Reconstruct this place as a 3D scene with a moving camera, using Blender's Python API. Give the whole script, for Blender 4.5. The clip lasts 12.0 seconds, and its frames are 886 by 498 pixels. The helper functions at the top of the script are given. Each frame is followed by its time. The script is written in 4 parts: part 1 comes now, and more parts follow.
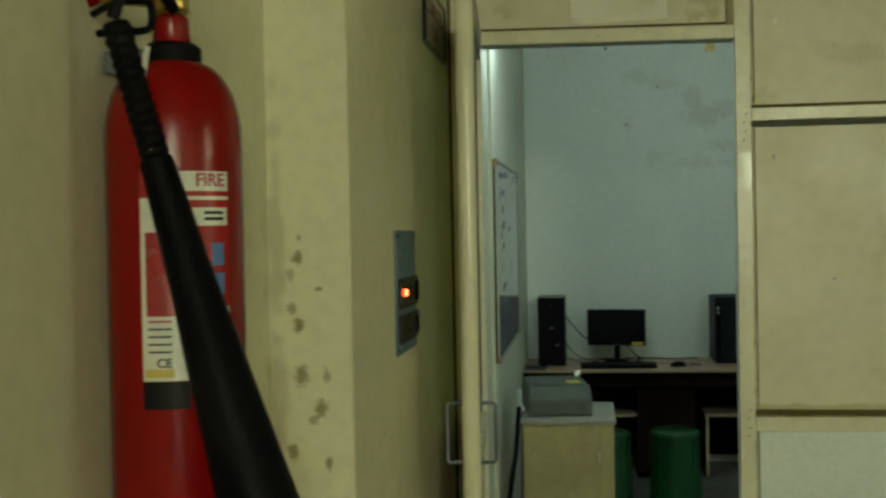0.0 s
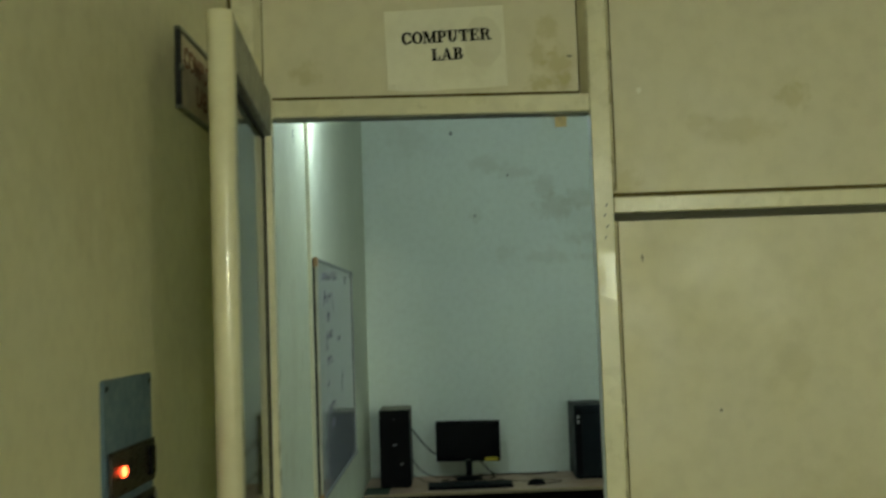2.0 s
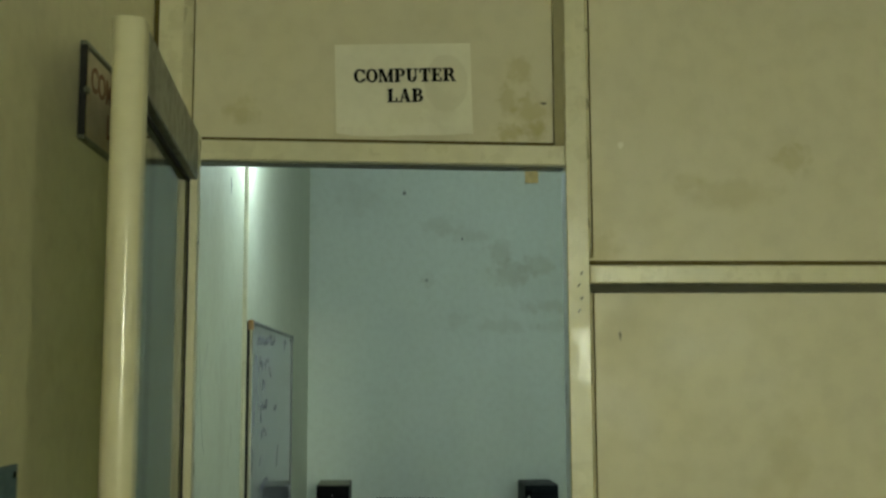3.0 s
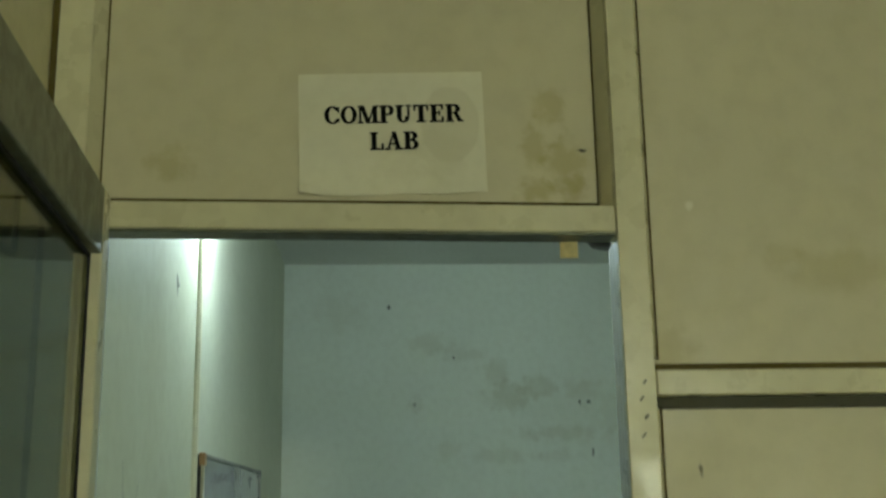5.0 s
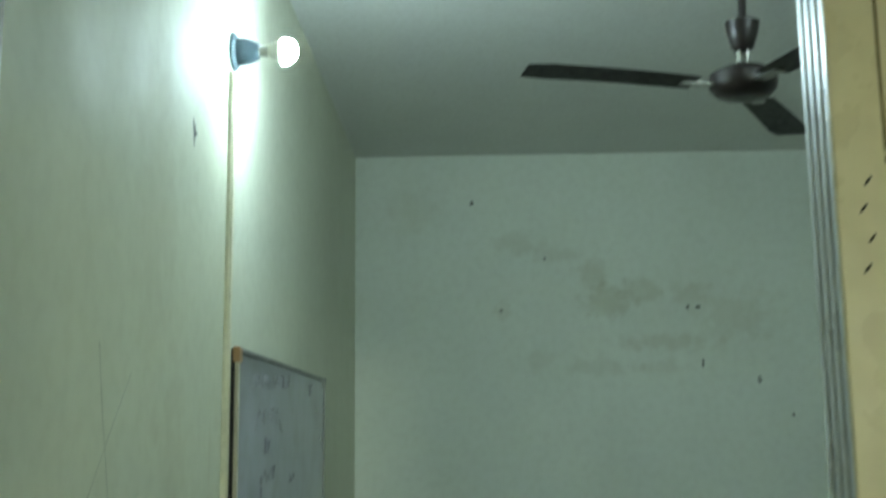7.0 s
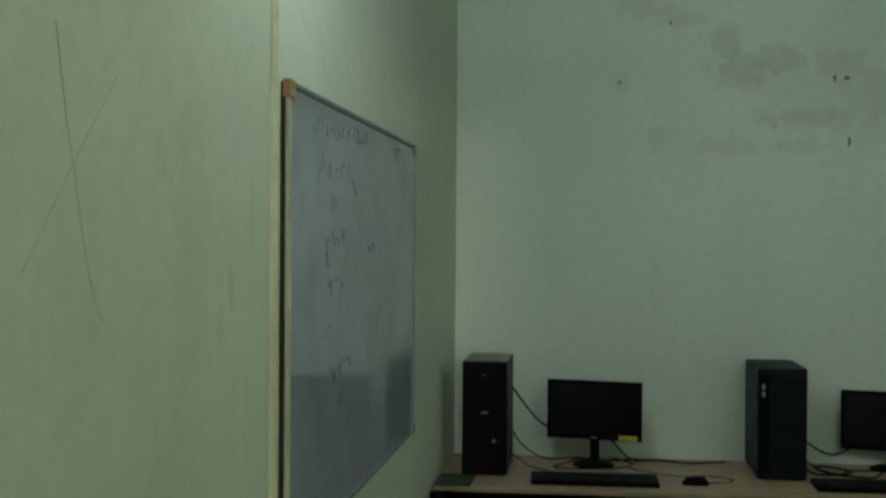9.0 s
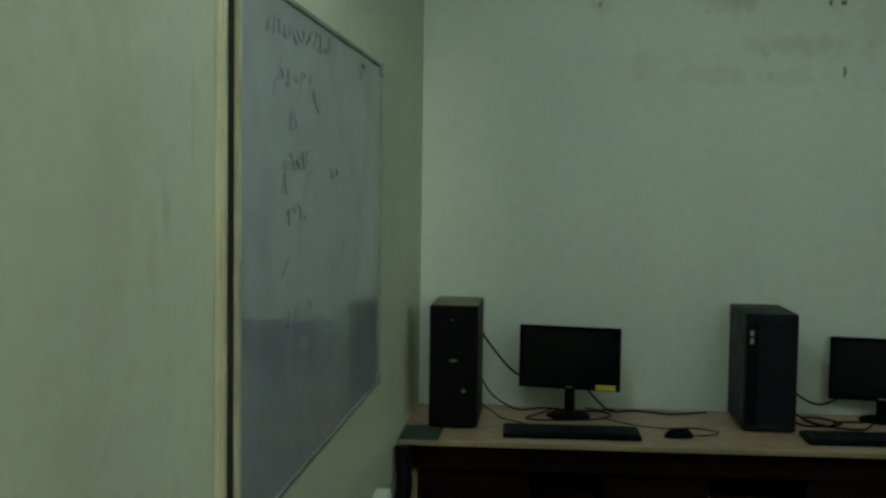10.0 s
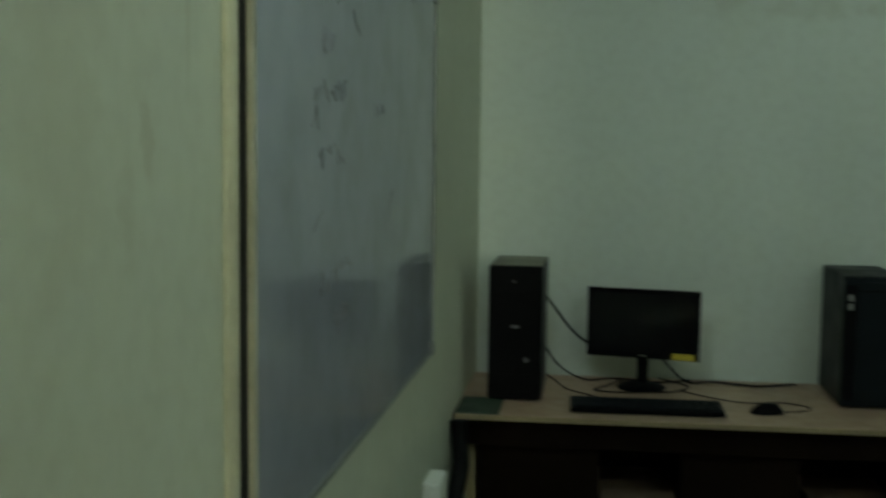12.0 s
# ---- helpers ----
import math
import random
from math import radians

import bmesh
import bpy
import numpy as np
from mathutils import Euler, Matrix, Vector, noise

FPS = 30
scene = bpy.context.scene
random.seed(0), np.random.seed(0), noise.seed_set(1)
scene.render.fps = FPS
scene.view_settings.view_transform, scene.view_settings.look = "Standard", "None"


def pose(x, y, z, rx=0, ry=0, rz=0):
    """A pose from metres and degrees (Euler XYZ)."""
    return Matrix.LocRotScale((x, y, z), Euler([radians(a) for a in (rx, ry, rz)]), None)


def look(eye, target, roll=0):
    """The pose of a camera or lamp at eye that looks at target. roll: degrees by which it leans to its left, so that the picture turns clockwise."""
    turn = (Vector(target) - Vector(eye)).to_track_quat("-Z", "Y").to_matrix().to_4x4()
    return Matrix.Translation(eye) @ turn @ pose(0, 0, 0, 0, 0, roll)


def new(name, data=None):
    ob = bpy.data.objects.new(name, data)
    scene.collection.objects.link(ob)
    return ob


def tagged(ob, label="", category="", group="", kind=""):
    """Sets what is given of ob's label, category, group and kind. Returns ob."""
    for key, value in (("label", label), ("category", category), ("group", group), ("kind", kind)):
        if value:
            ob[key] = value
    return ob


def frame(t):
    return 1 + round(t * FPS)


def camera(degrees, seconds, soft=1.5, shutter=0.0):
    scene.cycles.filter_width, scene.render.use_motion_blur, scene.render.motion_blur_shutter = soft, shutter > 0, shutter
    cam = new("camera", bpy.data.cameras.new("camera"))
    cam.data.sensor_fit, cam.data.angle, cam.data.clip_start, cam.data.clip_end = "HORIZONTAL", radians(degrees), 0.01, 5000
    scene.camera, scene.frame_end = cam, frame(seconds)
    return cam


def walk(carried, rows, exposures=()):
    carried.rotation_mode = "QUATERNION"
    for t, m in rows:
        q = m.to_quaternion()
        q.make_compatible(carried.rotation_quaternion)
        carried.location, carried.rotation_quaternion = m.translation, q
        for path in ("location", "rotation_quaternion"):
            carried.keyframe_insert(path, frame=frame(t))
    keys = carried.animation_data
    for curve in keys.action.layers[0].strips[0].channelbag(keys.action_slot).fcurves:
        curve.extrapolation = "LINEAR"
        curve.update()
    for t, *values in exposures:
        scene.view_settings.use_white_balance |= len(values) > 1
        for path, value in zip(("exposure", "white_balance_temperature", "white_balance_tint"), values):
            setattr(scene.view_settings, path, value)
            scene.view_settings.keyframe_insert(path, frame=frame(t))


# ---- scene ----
cam = camera(43.5, 12.0, soft=2.5, shutter=0.5)
PATH = [
    (0, (0.261, -0.552, 1.679), (-0.003, 1.431, 1.65), -1.1),
    (0.5, (0.247, -0.384, 1.686), (0.074, 1.609, 1.662), -1.1),
    (1, (0.303, -0.15, 1.702), (0.152, 1.845, 1.715), -1.1),
    (1.5, (0.354, 0.053, 1.738), (0.255, 2.049, 1.817), -1.2),
    (2, (0.351, 0.271, 1.763), (0.341, 2.267, 1.889), -2.0),
    (2.5, (0.322, 0.457, 1.79), (0.388, 2.445, 1.992), -1.6),
    (3, (0.348, 0.638, 1.798), (0.43, 2.622, 2.037), -0.2),
    (3.2, (0.369, 0.709, 1.802), (0.434, 2.688, 2.082), -0.1),
    (4.8, (0.338, 1.282, 1.833), (0.458, 3.233, 2.257), -1.0),
    (5, (0.34, 1.336, 1.84), (0.454, 3.278, 2.304), -1.0),
    (5.5, (0.389, 1.516, 1.871), (0.435, 3.44, 2.415), -0.3),
    (6, (0.408, 1.663, 1.872), (0.404, 3.579, 2.445), 0.5),
    (6.5, (0.393, 1.849, 1.846), (0.368, 3.79, 2.33), -0.5),
    (6.7, (0.358, 1.921, 1.835), (0.367, 3.876, 2.254), -0.7),
    (7, (0.381, 2.027, 1.802), (0.332, 3.997, 2.14), -0.6),
    (7.2, (0.375, 2.085, 1.793), (0.314, 4.064, 2.077), -0.6),
    (8.8, (0.417, 2.492, 1.711), (0.165, 4.476, 1.729), 0.6),
    (9, (0.423, 2.528, 1.7), (0.154, 4.51, 1.692), 0.4),
    (9.5, (0.385, 2.69, 1.679), (0.143, 4.674, 1.591), 0.2),
    (10, (0.327, 2.887, 1.658), (0.142, 4.876, 1.552), 0.8),
    (10.5, (0.306, 2.979, 1.645), (0.167, 4.969, 1.505), 1.3),
    (11, (0.302, 3.019, 1.631), (0.173, 5.009, 1.469), 1.0),
    (11.5, (0.282, 3.12, 1.611), (0.181, 5.106, 1.402), 1.4),
    (12, (0.269, 3.286, 1.62), (-0.012, 5.257, 1.439), 0.7),
]
walk(cam, [(t, look(eye, target, roll)) for t, eye, target, roll in PATH],
     exposures=[(0.0, -0.05, 6500, 10), (1.5, 0.0, 6500, 10), (4.0, 0.0, 6500, 10), (5.0, -0.12, 6450, 10), (6.0, -0.12, 6400, 10), (6.7, 0.05, 6150, 10), (7.2, 0.12, 6150, 10), (9.0, -0.06, 6600, 10), (10.5, -0.19, 6600, 10), (12.0, -0.27, 6600, 10)])

# ---- light ----
world = bpy.data.worlds.new("world")
scene.world = world
world.use_nodes = True
world.node_tree.nodes["Background"].inputs["Color"].default_value = (0.5, 0.5, 0.45, 1)
world.node_tree.nodes["Background"].inputs["Strength"].default_value = 0.01
# TUBE_A and TUBE_B drive unseen tubes added to light the corridor.
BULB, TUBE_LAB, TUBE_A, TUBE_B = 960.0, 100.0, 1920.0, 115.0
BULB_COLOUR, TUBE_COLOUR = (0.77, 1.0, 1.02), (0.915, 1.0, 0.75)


# ---- materials ----
def surface(name, base, rough=0.6, metal=0.0, blotch=(1.5, 0.10), grain=(60.0, 0.06), bump=(120.0, 0.05), stains=(), place="Object",
            streak=None, coat=0.0, spec=0.5, gloss_play=0.08, dirt=(0.25, 0.22, 0.12)):
    """A worn surface: a base colour with broad blotches and fine grain, a fine relief, and stains (centre, radii, strength, colour)."""
    m = bpy.data.materials.new(name)
    m.use_nodes = True
    nt = m.node_tree
    nodes, link = nt.nodes, nt.links.new
    b = nodes["Principled BSDF"]
    b.inputs["Metallic"].default_value = metal
    b.inputs["Coat Weight"].default_value = coat
    b.inputs["Specular IOR Level"].default_value = spec
    if place == "World":
        where = nodes.new("ShaderNodeNewGeometry").outputs["Position"]
    else:
        where = nodes.new("ShaderNodeTexCoord").outputs["Object"]

    def noisy(scale, detail=4.0, stretch=None):
        n = nodes.new("ShaderNodeTexNoise")
        n.inputs["Scale"].default_value, n.inputs["Detail"].default_value = scale, detail
        src = where
        if stretch:
            v = nodes.new("ShaderNodeVectorMath")
            v.operation = "MULTIPLY"
            v.inputs[1].default_value = stretch
            link(where, v.inputs[0])
            src = v.outputs[0]
        link(src, n.inputs["Vector"])
        return n.outputs["Fac"]

    def blend(kind, fac, a, c):
        x = nodes.new("ShaderNodeMix")
        x.data_type, x.blend_type = "RGBA", kind
        for sock, val in ((x.inputs[0], fac), (x.inputs[6], a), (x.inputs[7], c)):
            if isinstance(val, (int, float)):
                sock.default_value = val
            elif isinstance(val, tuple):
                sock.default_value = (*val[:3], 1)
            else:
                link(val, sock)
        return x.outputs[2]

    def ramp(value, a, c, lo=0.0, hi=1.0):
        r = nodes.new("ShaderNodeMapRange")
        r.interpolation_type = "SMOOTHSTEP"
        for k, val in enumerate((a, c, lo, hi), 1):
            r.inputs[k].default_value = val
        link(value, r.inputs[0])
        return r.outputs[0]

    col = blend("MIX", ramp(noisy(blotch[0]), 0.3, 0.7, 0.0, 1.0), tuple(c * (1 - blotch[1]) for c in base), tuple(min(c * (1 + blotch[1]), 0.95) for c in base))
    fine = noisy(grain[0], 6.0)
    col = blend("MULTIPLY", ramp(fine, 0.35, 0.75, 0.0, grain[1] * 3), col, (0.55, 0.52, 0.42))
    if streak:
        col = blend("MULTIPLY", ramp(noisy(streak[0], 5.0, streak[2]), 0.4, 0.75, 0.0, streak[1]), col, (0.45, 0.40, 0.30))
    if stains:
        rag, rag_mid, rag_fine = noisy(15.0, 7.0), noisy(38.0, 6.0), noisy(75.0, 5.0)
        for centre, radii, strength, *rest in stains:
            sub, div, ln = (nodes.new("ShaderNodeVectorMath") for _ in range(3))
            sub.operation, div.operation, ln.operation = "SUBTRACT", "DIVIDE", "LENGTH"
            sub.inputs[1].default_value, div.inputs[1].default_value = centre, radii
            link(where, sub.inputs[0])
            link(sub.outputs[0], div.inputs[0])
            link(div.outputs[0], ln.inputs[0])
            add = nodes.new("ShaderNodeMath")
            add.operation = "MULTIPLY_ADD"
            big = max(radii[0], radii[2]) > 0.03
            link((rag if max(radii[0], radii[2]) > 0.08 else rag_mid) if big else rag_fine, add.inputs[0])
            add.inputs[1].default_value = 2.2 if big else 1.6
            link(ln.outputs["Value"], add.inputs[2])
            off = 1.1 if big else 0.8
            if len(rest) > 1:
                add.inputs[1].default_value = 0.12
                mask = ramp(add.outputs[0], 0.98, 1.08, strength, 0.0)
            else:
                mask = ramp(add.outputs[0], 0.30 + off, 1.15 + off, strength, 0.0)
            col = blend("MIX", mask, col, rest[0] if rest else dirt)
    link(col, b.inputs["Base Color"])
    link(ramp(noisy(blotch[0] * 6), 0.3, 0.7, max(rough - gloss_play, 0.02), min(rough + gloss_play, 1.0)), b.inputs["Roughness"])
    if bump:
        bp = nodes.new("ShaderNodeBump")
        bp.inputs["Strength"].default_value, bp.inputs["Distance"].default_value = bump[1], 0.01
        link(noisy(bump[0], 5.0), bp.inputs["Height"])
        link(bp.outputs["Normal"], b.inputs["Normal"])
    return m


def glow(name, colour, strength):
    m = bpy.data.materials.new(name)
    m.use_nodes = True
    b = m.node_tree.nodes["Principled BSDF"]
    b.inputs["Base Color"].default_value = (0.9, 0.9, 0.9, 1)
    b.inputs["Emission Color"].default_value = (*colour, 1)
    b.inputs["Emission Strength"].default_value = strength
    return m


def thin_glass(name, tint):
    """A flat tinted pane: light passes straight through, and the surface mirrors by the angle."""
    m = bpy.data.materials.new(name)
    m.use_nodes = True
    nt = m.node_tree
    nt.nodes.remove(nt.nodes["Principled BSDF"])
    clear, gloss, mix, facing, power, low = (nt.nodes.new(k) for k in ("ShaderNodeBsdfTransparent", "ShaderNodeBsdfGlossy", "ShaderNodeMixShader", "ShaderNodeLayerWeight",
        "ShaderNodeMath", "ShaderNodeMath"))
    clear.inputs["Color"].default_value = (*tint, 1)
    gloss.inputs["Roughness"].default_value = 0.04
    facing.inputs["Blend"].default_value = 0.5
    power.operation, low.operation = "POWER", "MULTIPLY_ADD"
    power.inputs[1].default_value = 5.0
    low.inputs[1].default_value, low.inputs[2].default_value = 0.9, 0.045
    nt.links.new(facing.outputs["Facing"], power.inputs[0])
    nt.links.new(power.outputs[0], low.inputs[0])
    nt.links.new(low.outputs[0], mix.inputs[0])
    nt.links.new(clear.outputs[0], mix.inputs[1])
    nt.links.new(gloss.outputs[0], mix.inputs[2])
    nt.links.new(mix.outputs[0], nt.nodes["Material Output"].inputs["Surface"])
    return m


MOULD = (0.23, 0.17, 0.04)
PIL = 1.508
corridor_paint = surface("cream_wall_paint", (0.70, 0.66, 0.445), 0.5, blotch=(0.9, 0.07), grain=(35, 0.05), bump=(45, 0.06), place="World", dirt=MOULD, stains=[
    ((-0.307, PIL, 1.604), (0.010, 0.06, 0.016), 0.5), ((-0.295, PIL, 1.637), (0.012, 0.06, 0.018), 0.85), ((-0.293, PIL, 1.508), (0.014, 0.06, 0.018), 0.9),
    ((-0.290, PIL, 1.412), (0.018, 0.06, 0.024), 0.8), ((-0.253, PIL, 1.577), (0.010, 0.06, 0.006), 0.8), ((-0.308, PIL, 1.540), (0.012, 0.06, 0.014), 0.7),
    ((-0.253, PIL, 1.349), (0.016, 0.06, 0.020), 0.8), ((-0.268, PIL, 1.328), (0.012, 0.06, 0.012), 0.6), ((-0.241, PIL, 1.413), (0.009, 0.06, 0.020), 0.6),
    ((-0.309, PIL, 1.265), (0.014, 0.06, 0.020), 0.8), ((-0.239, PIL, 1.244), (0.008, 0.06, 0.018), 0.8), ((-0.178, PIL, 1.628), (0.008, 0.02, 0.006), 0.8),
    ((-0.178, PIL, 1.30), (0.007, 0.02, 0.007), 0.7), ((-0.335, PIL, 1.70), (0.02, 0.06, 0.22), 0.35), ((-0.335, PIL, 1.35), (0.02, 0.06, 0.16), 0.3),
    ((-0.29, PIL, 1.675), (0.006, 0.06, 0.008), 0.6), ((-0.18, 2.0, 2.05), (0.06, 0.35, 0.22), 0.16, (0.40, 0.34, 0.16)),
    ((-0.18, 2.15, 1.15), (0.06, 0.30, 0.18), 0.18, (0.40, 0.34, 0.16)), ((-0.18, 2.6, 1.85), (0.06, 0.22, 0.30), 0.2, (0.40, 0.34, 0.16))])
LAB_SPOTS = [
    ((0.613, 7.6, 2.78), (0.14, 0.2, 0.08), 0.25), ((0.813, 7.6, 2.72), (0.16, 0.2, 0.05), 0.21), ((1.003, 7.6, 2.62), (0.09, 0.2, 0.09), 0.30),
    ((1.063, 7.6, 2.48), (0.16, 0.2, 0.10), 0.36), ((1.233, 7.6, 2.53), (0.14, 0.2, 0.07), 0.27), ((1.473, 7.6, 2.51), (0.14, 0.2, 0.06), 0.24),
    ((1.343, 7.6, 2.27), (0.30, 0.2, 0.05), 0.27), ((0.713, 7.6, 2.18), (0.10, 0.2, 0.06), 0.18), ((1.013, 7.6, 2.15), (0.22, 0.2, 0.05), 0.21),
    ((0.543, 7.6, 2.44), (0.05, 0.2, 0.06), 0.21), ((1.313, 7.6, 2.14), (0.15, 0.2, 0.04), 0.18), ((1.713, 7.6, 2.40), (0.22, 0.2, 0.14), 0.18),
    ((0.113, 7.6, 2.95), (0.16, 0.2, 0.14), 0.15), ((1.513, 7.6, 2.42), (0.5, 0.2, 0.3), 0.10),
    ((0.391, 7.6, 2.994), (0.012, 0.03, 0.018), 0.90, (0.08, 0.08, 0.06)), ((1.468, 7.6, 2.444), (0.010, 0.03, 0.018), 0.90, (0.08, 0.08, 0.06)),
    ((1.518, 7.6, 2.444), (0.016, 0.03, 0.014), 0.90, (0.08, 0.08, 0.06)), ((0.757, 7.6, 2.701), (0.008, 0.03, 0.014), 0.80, (0.08, 0.08, 0.06)),
    ((1.531, 7.6, 2.163), (0.008, 0.03, 0.026), 0.90, (0.08, 0.08, 0.06)), ((1.806, 7.6, 2.079), (0.014, 0.03, 0.022), 0.80, (0.08, 0.08, 0.06)),
    ((0.533, 7.6, 2.437), (0.012, 0.03, 0.014), 0.60, (0.10, 0.10, 0.07)), ((1.961, 7.6, 1.904), (0.008, 0.03, 0.012), 0.80, (0.08, 0.08, 0.06)),
    ((-0.205, 4.314, 2.451), (0.03, 0.011, 0.030), 1.00, (0.04, 0.04, 0.04)), ((-0.205, 4.303, 2.472), (0.03, 0.008, 0.020), 1.00, (0.04, 0.04, 0.04)),
    ((-0.205, 4.327, 2.456), (0.03, 0.012, 0.006), 0.80, (0.04, 0.04, 0.04)), ((-0.205, 3.7, 2.9), (0.1, 0.3, 0.25), 0.15),
    ((-0.205, 4.35, 1.55), (0.05, 0.03, 0.07), 0.21), ((-0.205, 4.1, 1.30), (0.05, 0.08, 0.12), 0.15), ((-0.205, 4.45, 1.2), (0.05, 0.03, 0.05), 0.18),
    ((-0.205, 4.40, 1.63), (0.05, 0.020, 0.055), 0.45), ((-0.205, 4.22, 1.72), (0.05, 0.10, 0.30), 0.22), ((-0.205, 3.95, 1.30), (0.05, 0.025, 0.06), 0.35),
    ((-0.205, 4.30, 1.22), (0.05, 0.02, 0.05), 0.35), ((-0.205, 4.52, 1.78), (0.05, 0.012, 0.10), 0.30), ((-0.205, 4.05, 2.25), (0.05, 0.16, 0.40), 0.20)]


def lab_finish(name, base, chosen):
    return surface(name, base, 0.72, spec=0.3, blotch=(0.8, 0.05), grain=(25, 0.04), bump=(40, 0.02), place="World", dirt=(0.41, 0.39, 0.265),
    streak=(3.0, 0.06, (1.0, 1.0, 0.25)), stains=[spot for spot in LAB_SPOTS if chosen(spot)])


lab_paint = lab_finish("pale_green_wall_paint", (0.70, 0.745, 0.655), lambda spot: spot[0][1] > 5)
# Yellower, darker copies: the dimmer, warmer light there is partly in the paint.
lab_side = lab_finish("yellowish_green_paint_and_light", (0.62, 0.645, 0.52), lambda spot: False)
lab_panel = lab_finish("wall_panel_paint_and_light", (0.54, 0.56, 0.435), lambda spot: spot[0][1] < 5)
ceiling_paint = surface("white_ceiling_paint", (0.72, 0.74, 0.70), 0.7, blotch=(0.7, 0.06), place="World")
# Corridor ceiling is unseen; its grey is picked to dim bounce on upper panels.
ceiling_grey = surface("unseen_grey_ceiling", (0.30, 0.29, 0.25), 0.85, blotch=(0.7, 0.10), place="World")
floor_tile = surface("speckled_floor_tile", (0.16, 0.15, 0.125), 0.35, blotch=(2, 0.12), grain=(90, 0.2), bump=None, place="World")
laminate = surface("cream_laminate_panel", (0.66, 0.61, 0.43), 0.42, blotch=(1.2, 0.06), grain=(22, 0.05), bump=(60, 0.03), place="World", dirt=(0.35, 0.29, 0.06), stains=[
    ((1.10, 3.08, 2.22), (0.10, 0.1, 0.05), 0.27), ((1.24, 3.08, 2.30), (0.05, 0.1, 0.04), 0.34), ((1.00, 3.08, 2.24), (0.04, 0.1, 0.03), 0.22),
    ((0.625, 3.08, 2.50), (0.03, 0.1, 0.045), 0.41), ((0.60, 3.08, 2.43), (0.03, 0.1, 0.04), 0.41), ((0.648, 3.08, 2.40), (0.045, 0.1, 0.05), 0.45),
    ((0.595, 3.08, 2.355), (0.04, 0.1, 0.025), 0.52), ((0.66, 3.08, 2.36), (0.03, 0.1, 0.03), 0.45), ((0.676, 3.08, 2.424), (0.010, 0.05, 0.004), 0.95, (0.05, 0.04, 0.03)),
    ((0.0, 3.08, 2.40), (0.04, 0.1, 0.035), 0.34), ((1.20, 3.08, 1.63), (0.06, 0.1, 0.10), 0.19), ((1.02, 3.08, 1.512), (0.005, 0.05, 0.005), 0.90, (0.06, 0.05, 0.03)),
    ((0.84, 3.08, 1.90), (0.004, 0.05, 0.012), 0.80, (0.08, 0.06, 0.03)), ((0.85, 3.08, 2.33), (0.008, 0.05, 0.010), 0.60, (0.85, 0.82, 0.7)),
    # The two flat bands paint shade and grime lines above mid rail and lintel.
    ((0.80, 3.08, 2.09), (0.05, 0.1, 0.05), 0.26), ((1.30, 3.08, 1.25), (0.20, 0.1, 0.12), 0.15), ((0.98, 3.08, 1.104), (0.5, 0.1, 0.014), 0.60), ((0.1, 3.08, 2.312), (0.5, 0.1, 0.010), 0.70)])
lower_board = surface("pale_grey_lower_panel", (0.71, 0.75, 0.71), 0.4, place="World", blotch=(1.2, 0.06))
alu_cream = surface("cream_coated_aluminium", (0.70, 0.66, 0.46), 0.32, metal=0.0, blotch=(3, 0.05), grain=(30, 0.05), bump=(80, 0.02), place="World", streak=(10, 0.12, (1, 1, 0.15)))
alu_gloss = surface("glossy_cream_aluminium", (0.72, 0.68, 0.47), 0.22, blotch=(3, 0.04), grain=(30, 0.04), bump=None, streak=(10, 0.15, (1, 1, 0.1)), gloss_play=0.04)
alu_bare = surface("bare_aluminium", (0.83, 0.88, 0.92), 0.30, metal=0.1, blotch=(4, 0.04), bump=None, gloss_play=0.03)
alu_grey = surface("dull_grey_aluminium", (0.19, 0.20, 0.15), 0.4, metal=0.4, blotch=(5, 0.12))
# Near-black tone that puts the shade under the upper rail into the bead.
bead_shade = surface("shaded_rail_bead", (0.075, 0.073, 0.05), 0.6, spec=0.2)
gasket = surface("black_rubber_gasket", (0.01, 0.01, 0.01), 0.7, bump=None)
# Brown tone for panel edges: grime with the shadow gap painted in.
grime_shade = surface("brown_grime_shade_line", (0.10, 0.075, 0.012), 0.8, bump=None)
leaf_glass = thin_glass("tinted_door_glass", (0.62, 0.65, 0.46))
red_paint = surface("glossy_red_enamel", (0.23, 0.0025, 0.002), 0.26, blotch=(1, 0.03), grain=(60, 0.0), bump=None, coat=0.08, spec=0.25, gloss_play=0.0)
black_rubber = surface("black_ribbed_rubber", (0.003, 0.003, 0.003), 0.6, spec=0.10, bump=(160, 0.1))
black_plastic = surface("black_plastic", (0.003, 0.003, 0.0035), 0.5, spec=0.06, blotch=(8, 0.15), bump=(200, 0.03))
grey_plastic = surface("dark_blue_grey_plastic", (0.006, 0.009, 0.011), 0.45, spec=0.12, blotch=(8, 0.12), bump=(200, 0.03))
screen_black = surface("black_monitor_screen", (0.004, 0.004, 0.005), 0.18, spec=0.25, bump=None, grain=(60, 0.0))
case_side = surface("dark_grey_metal_case", (0.018, 0.022, 0.020), 0.5, spec=0.15)
case_top = surface("grey_green_case_top", (0.20, 0.20, 0.14), 0.5, spec=0.3)
brass = surface("worn_brass", (0.45, 0.33, 0.10), 0.35, metal=0.9)
steel = surface("plain_steel", (0.45, 0.45, 0.42), 0.35, metal=0.9)
dim_silver = surface("dim_silver", (0.16, 0.16, 0.17), 0.4, metal=0.5, bump=None)
label_white = surface("white_sticker", (0.72, 0.70, 0.58), 0.28, bump=None)
label_red = surface("red_sticker", (0.36, 0.010, 0.010), 0.28, bump=None)
label_blue = surface("blue_print", (0.10, 0.20, 0.45), 0.4, bump=None)
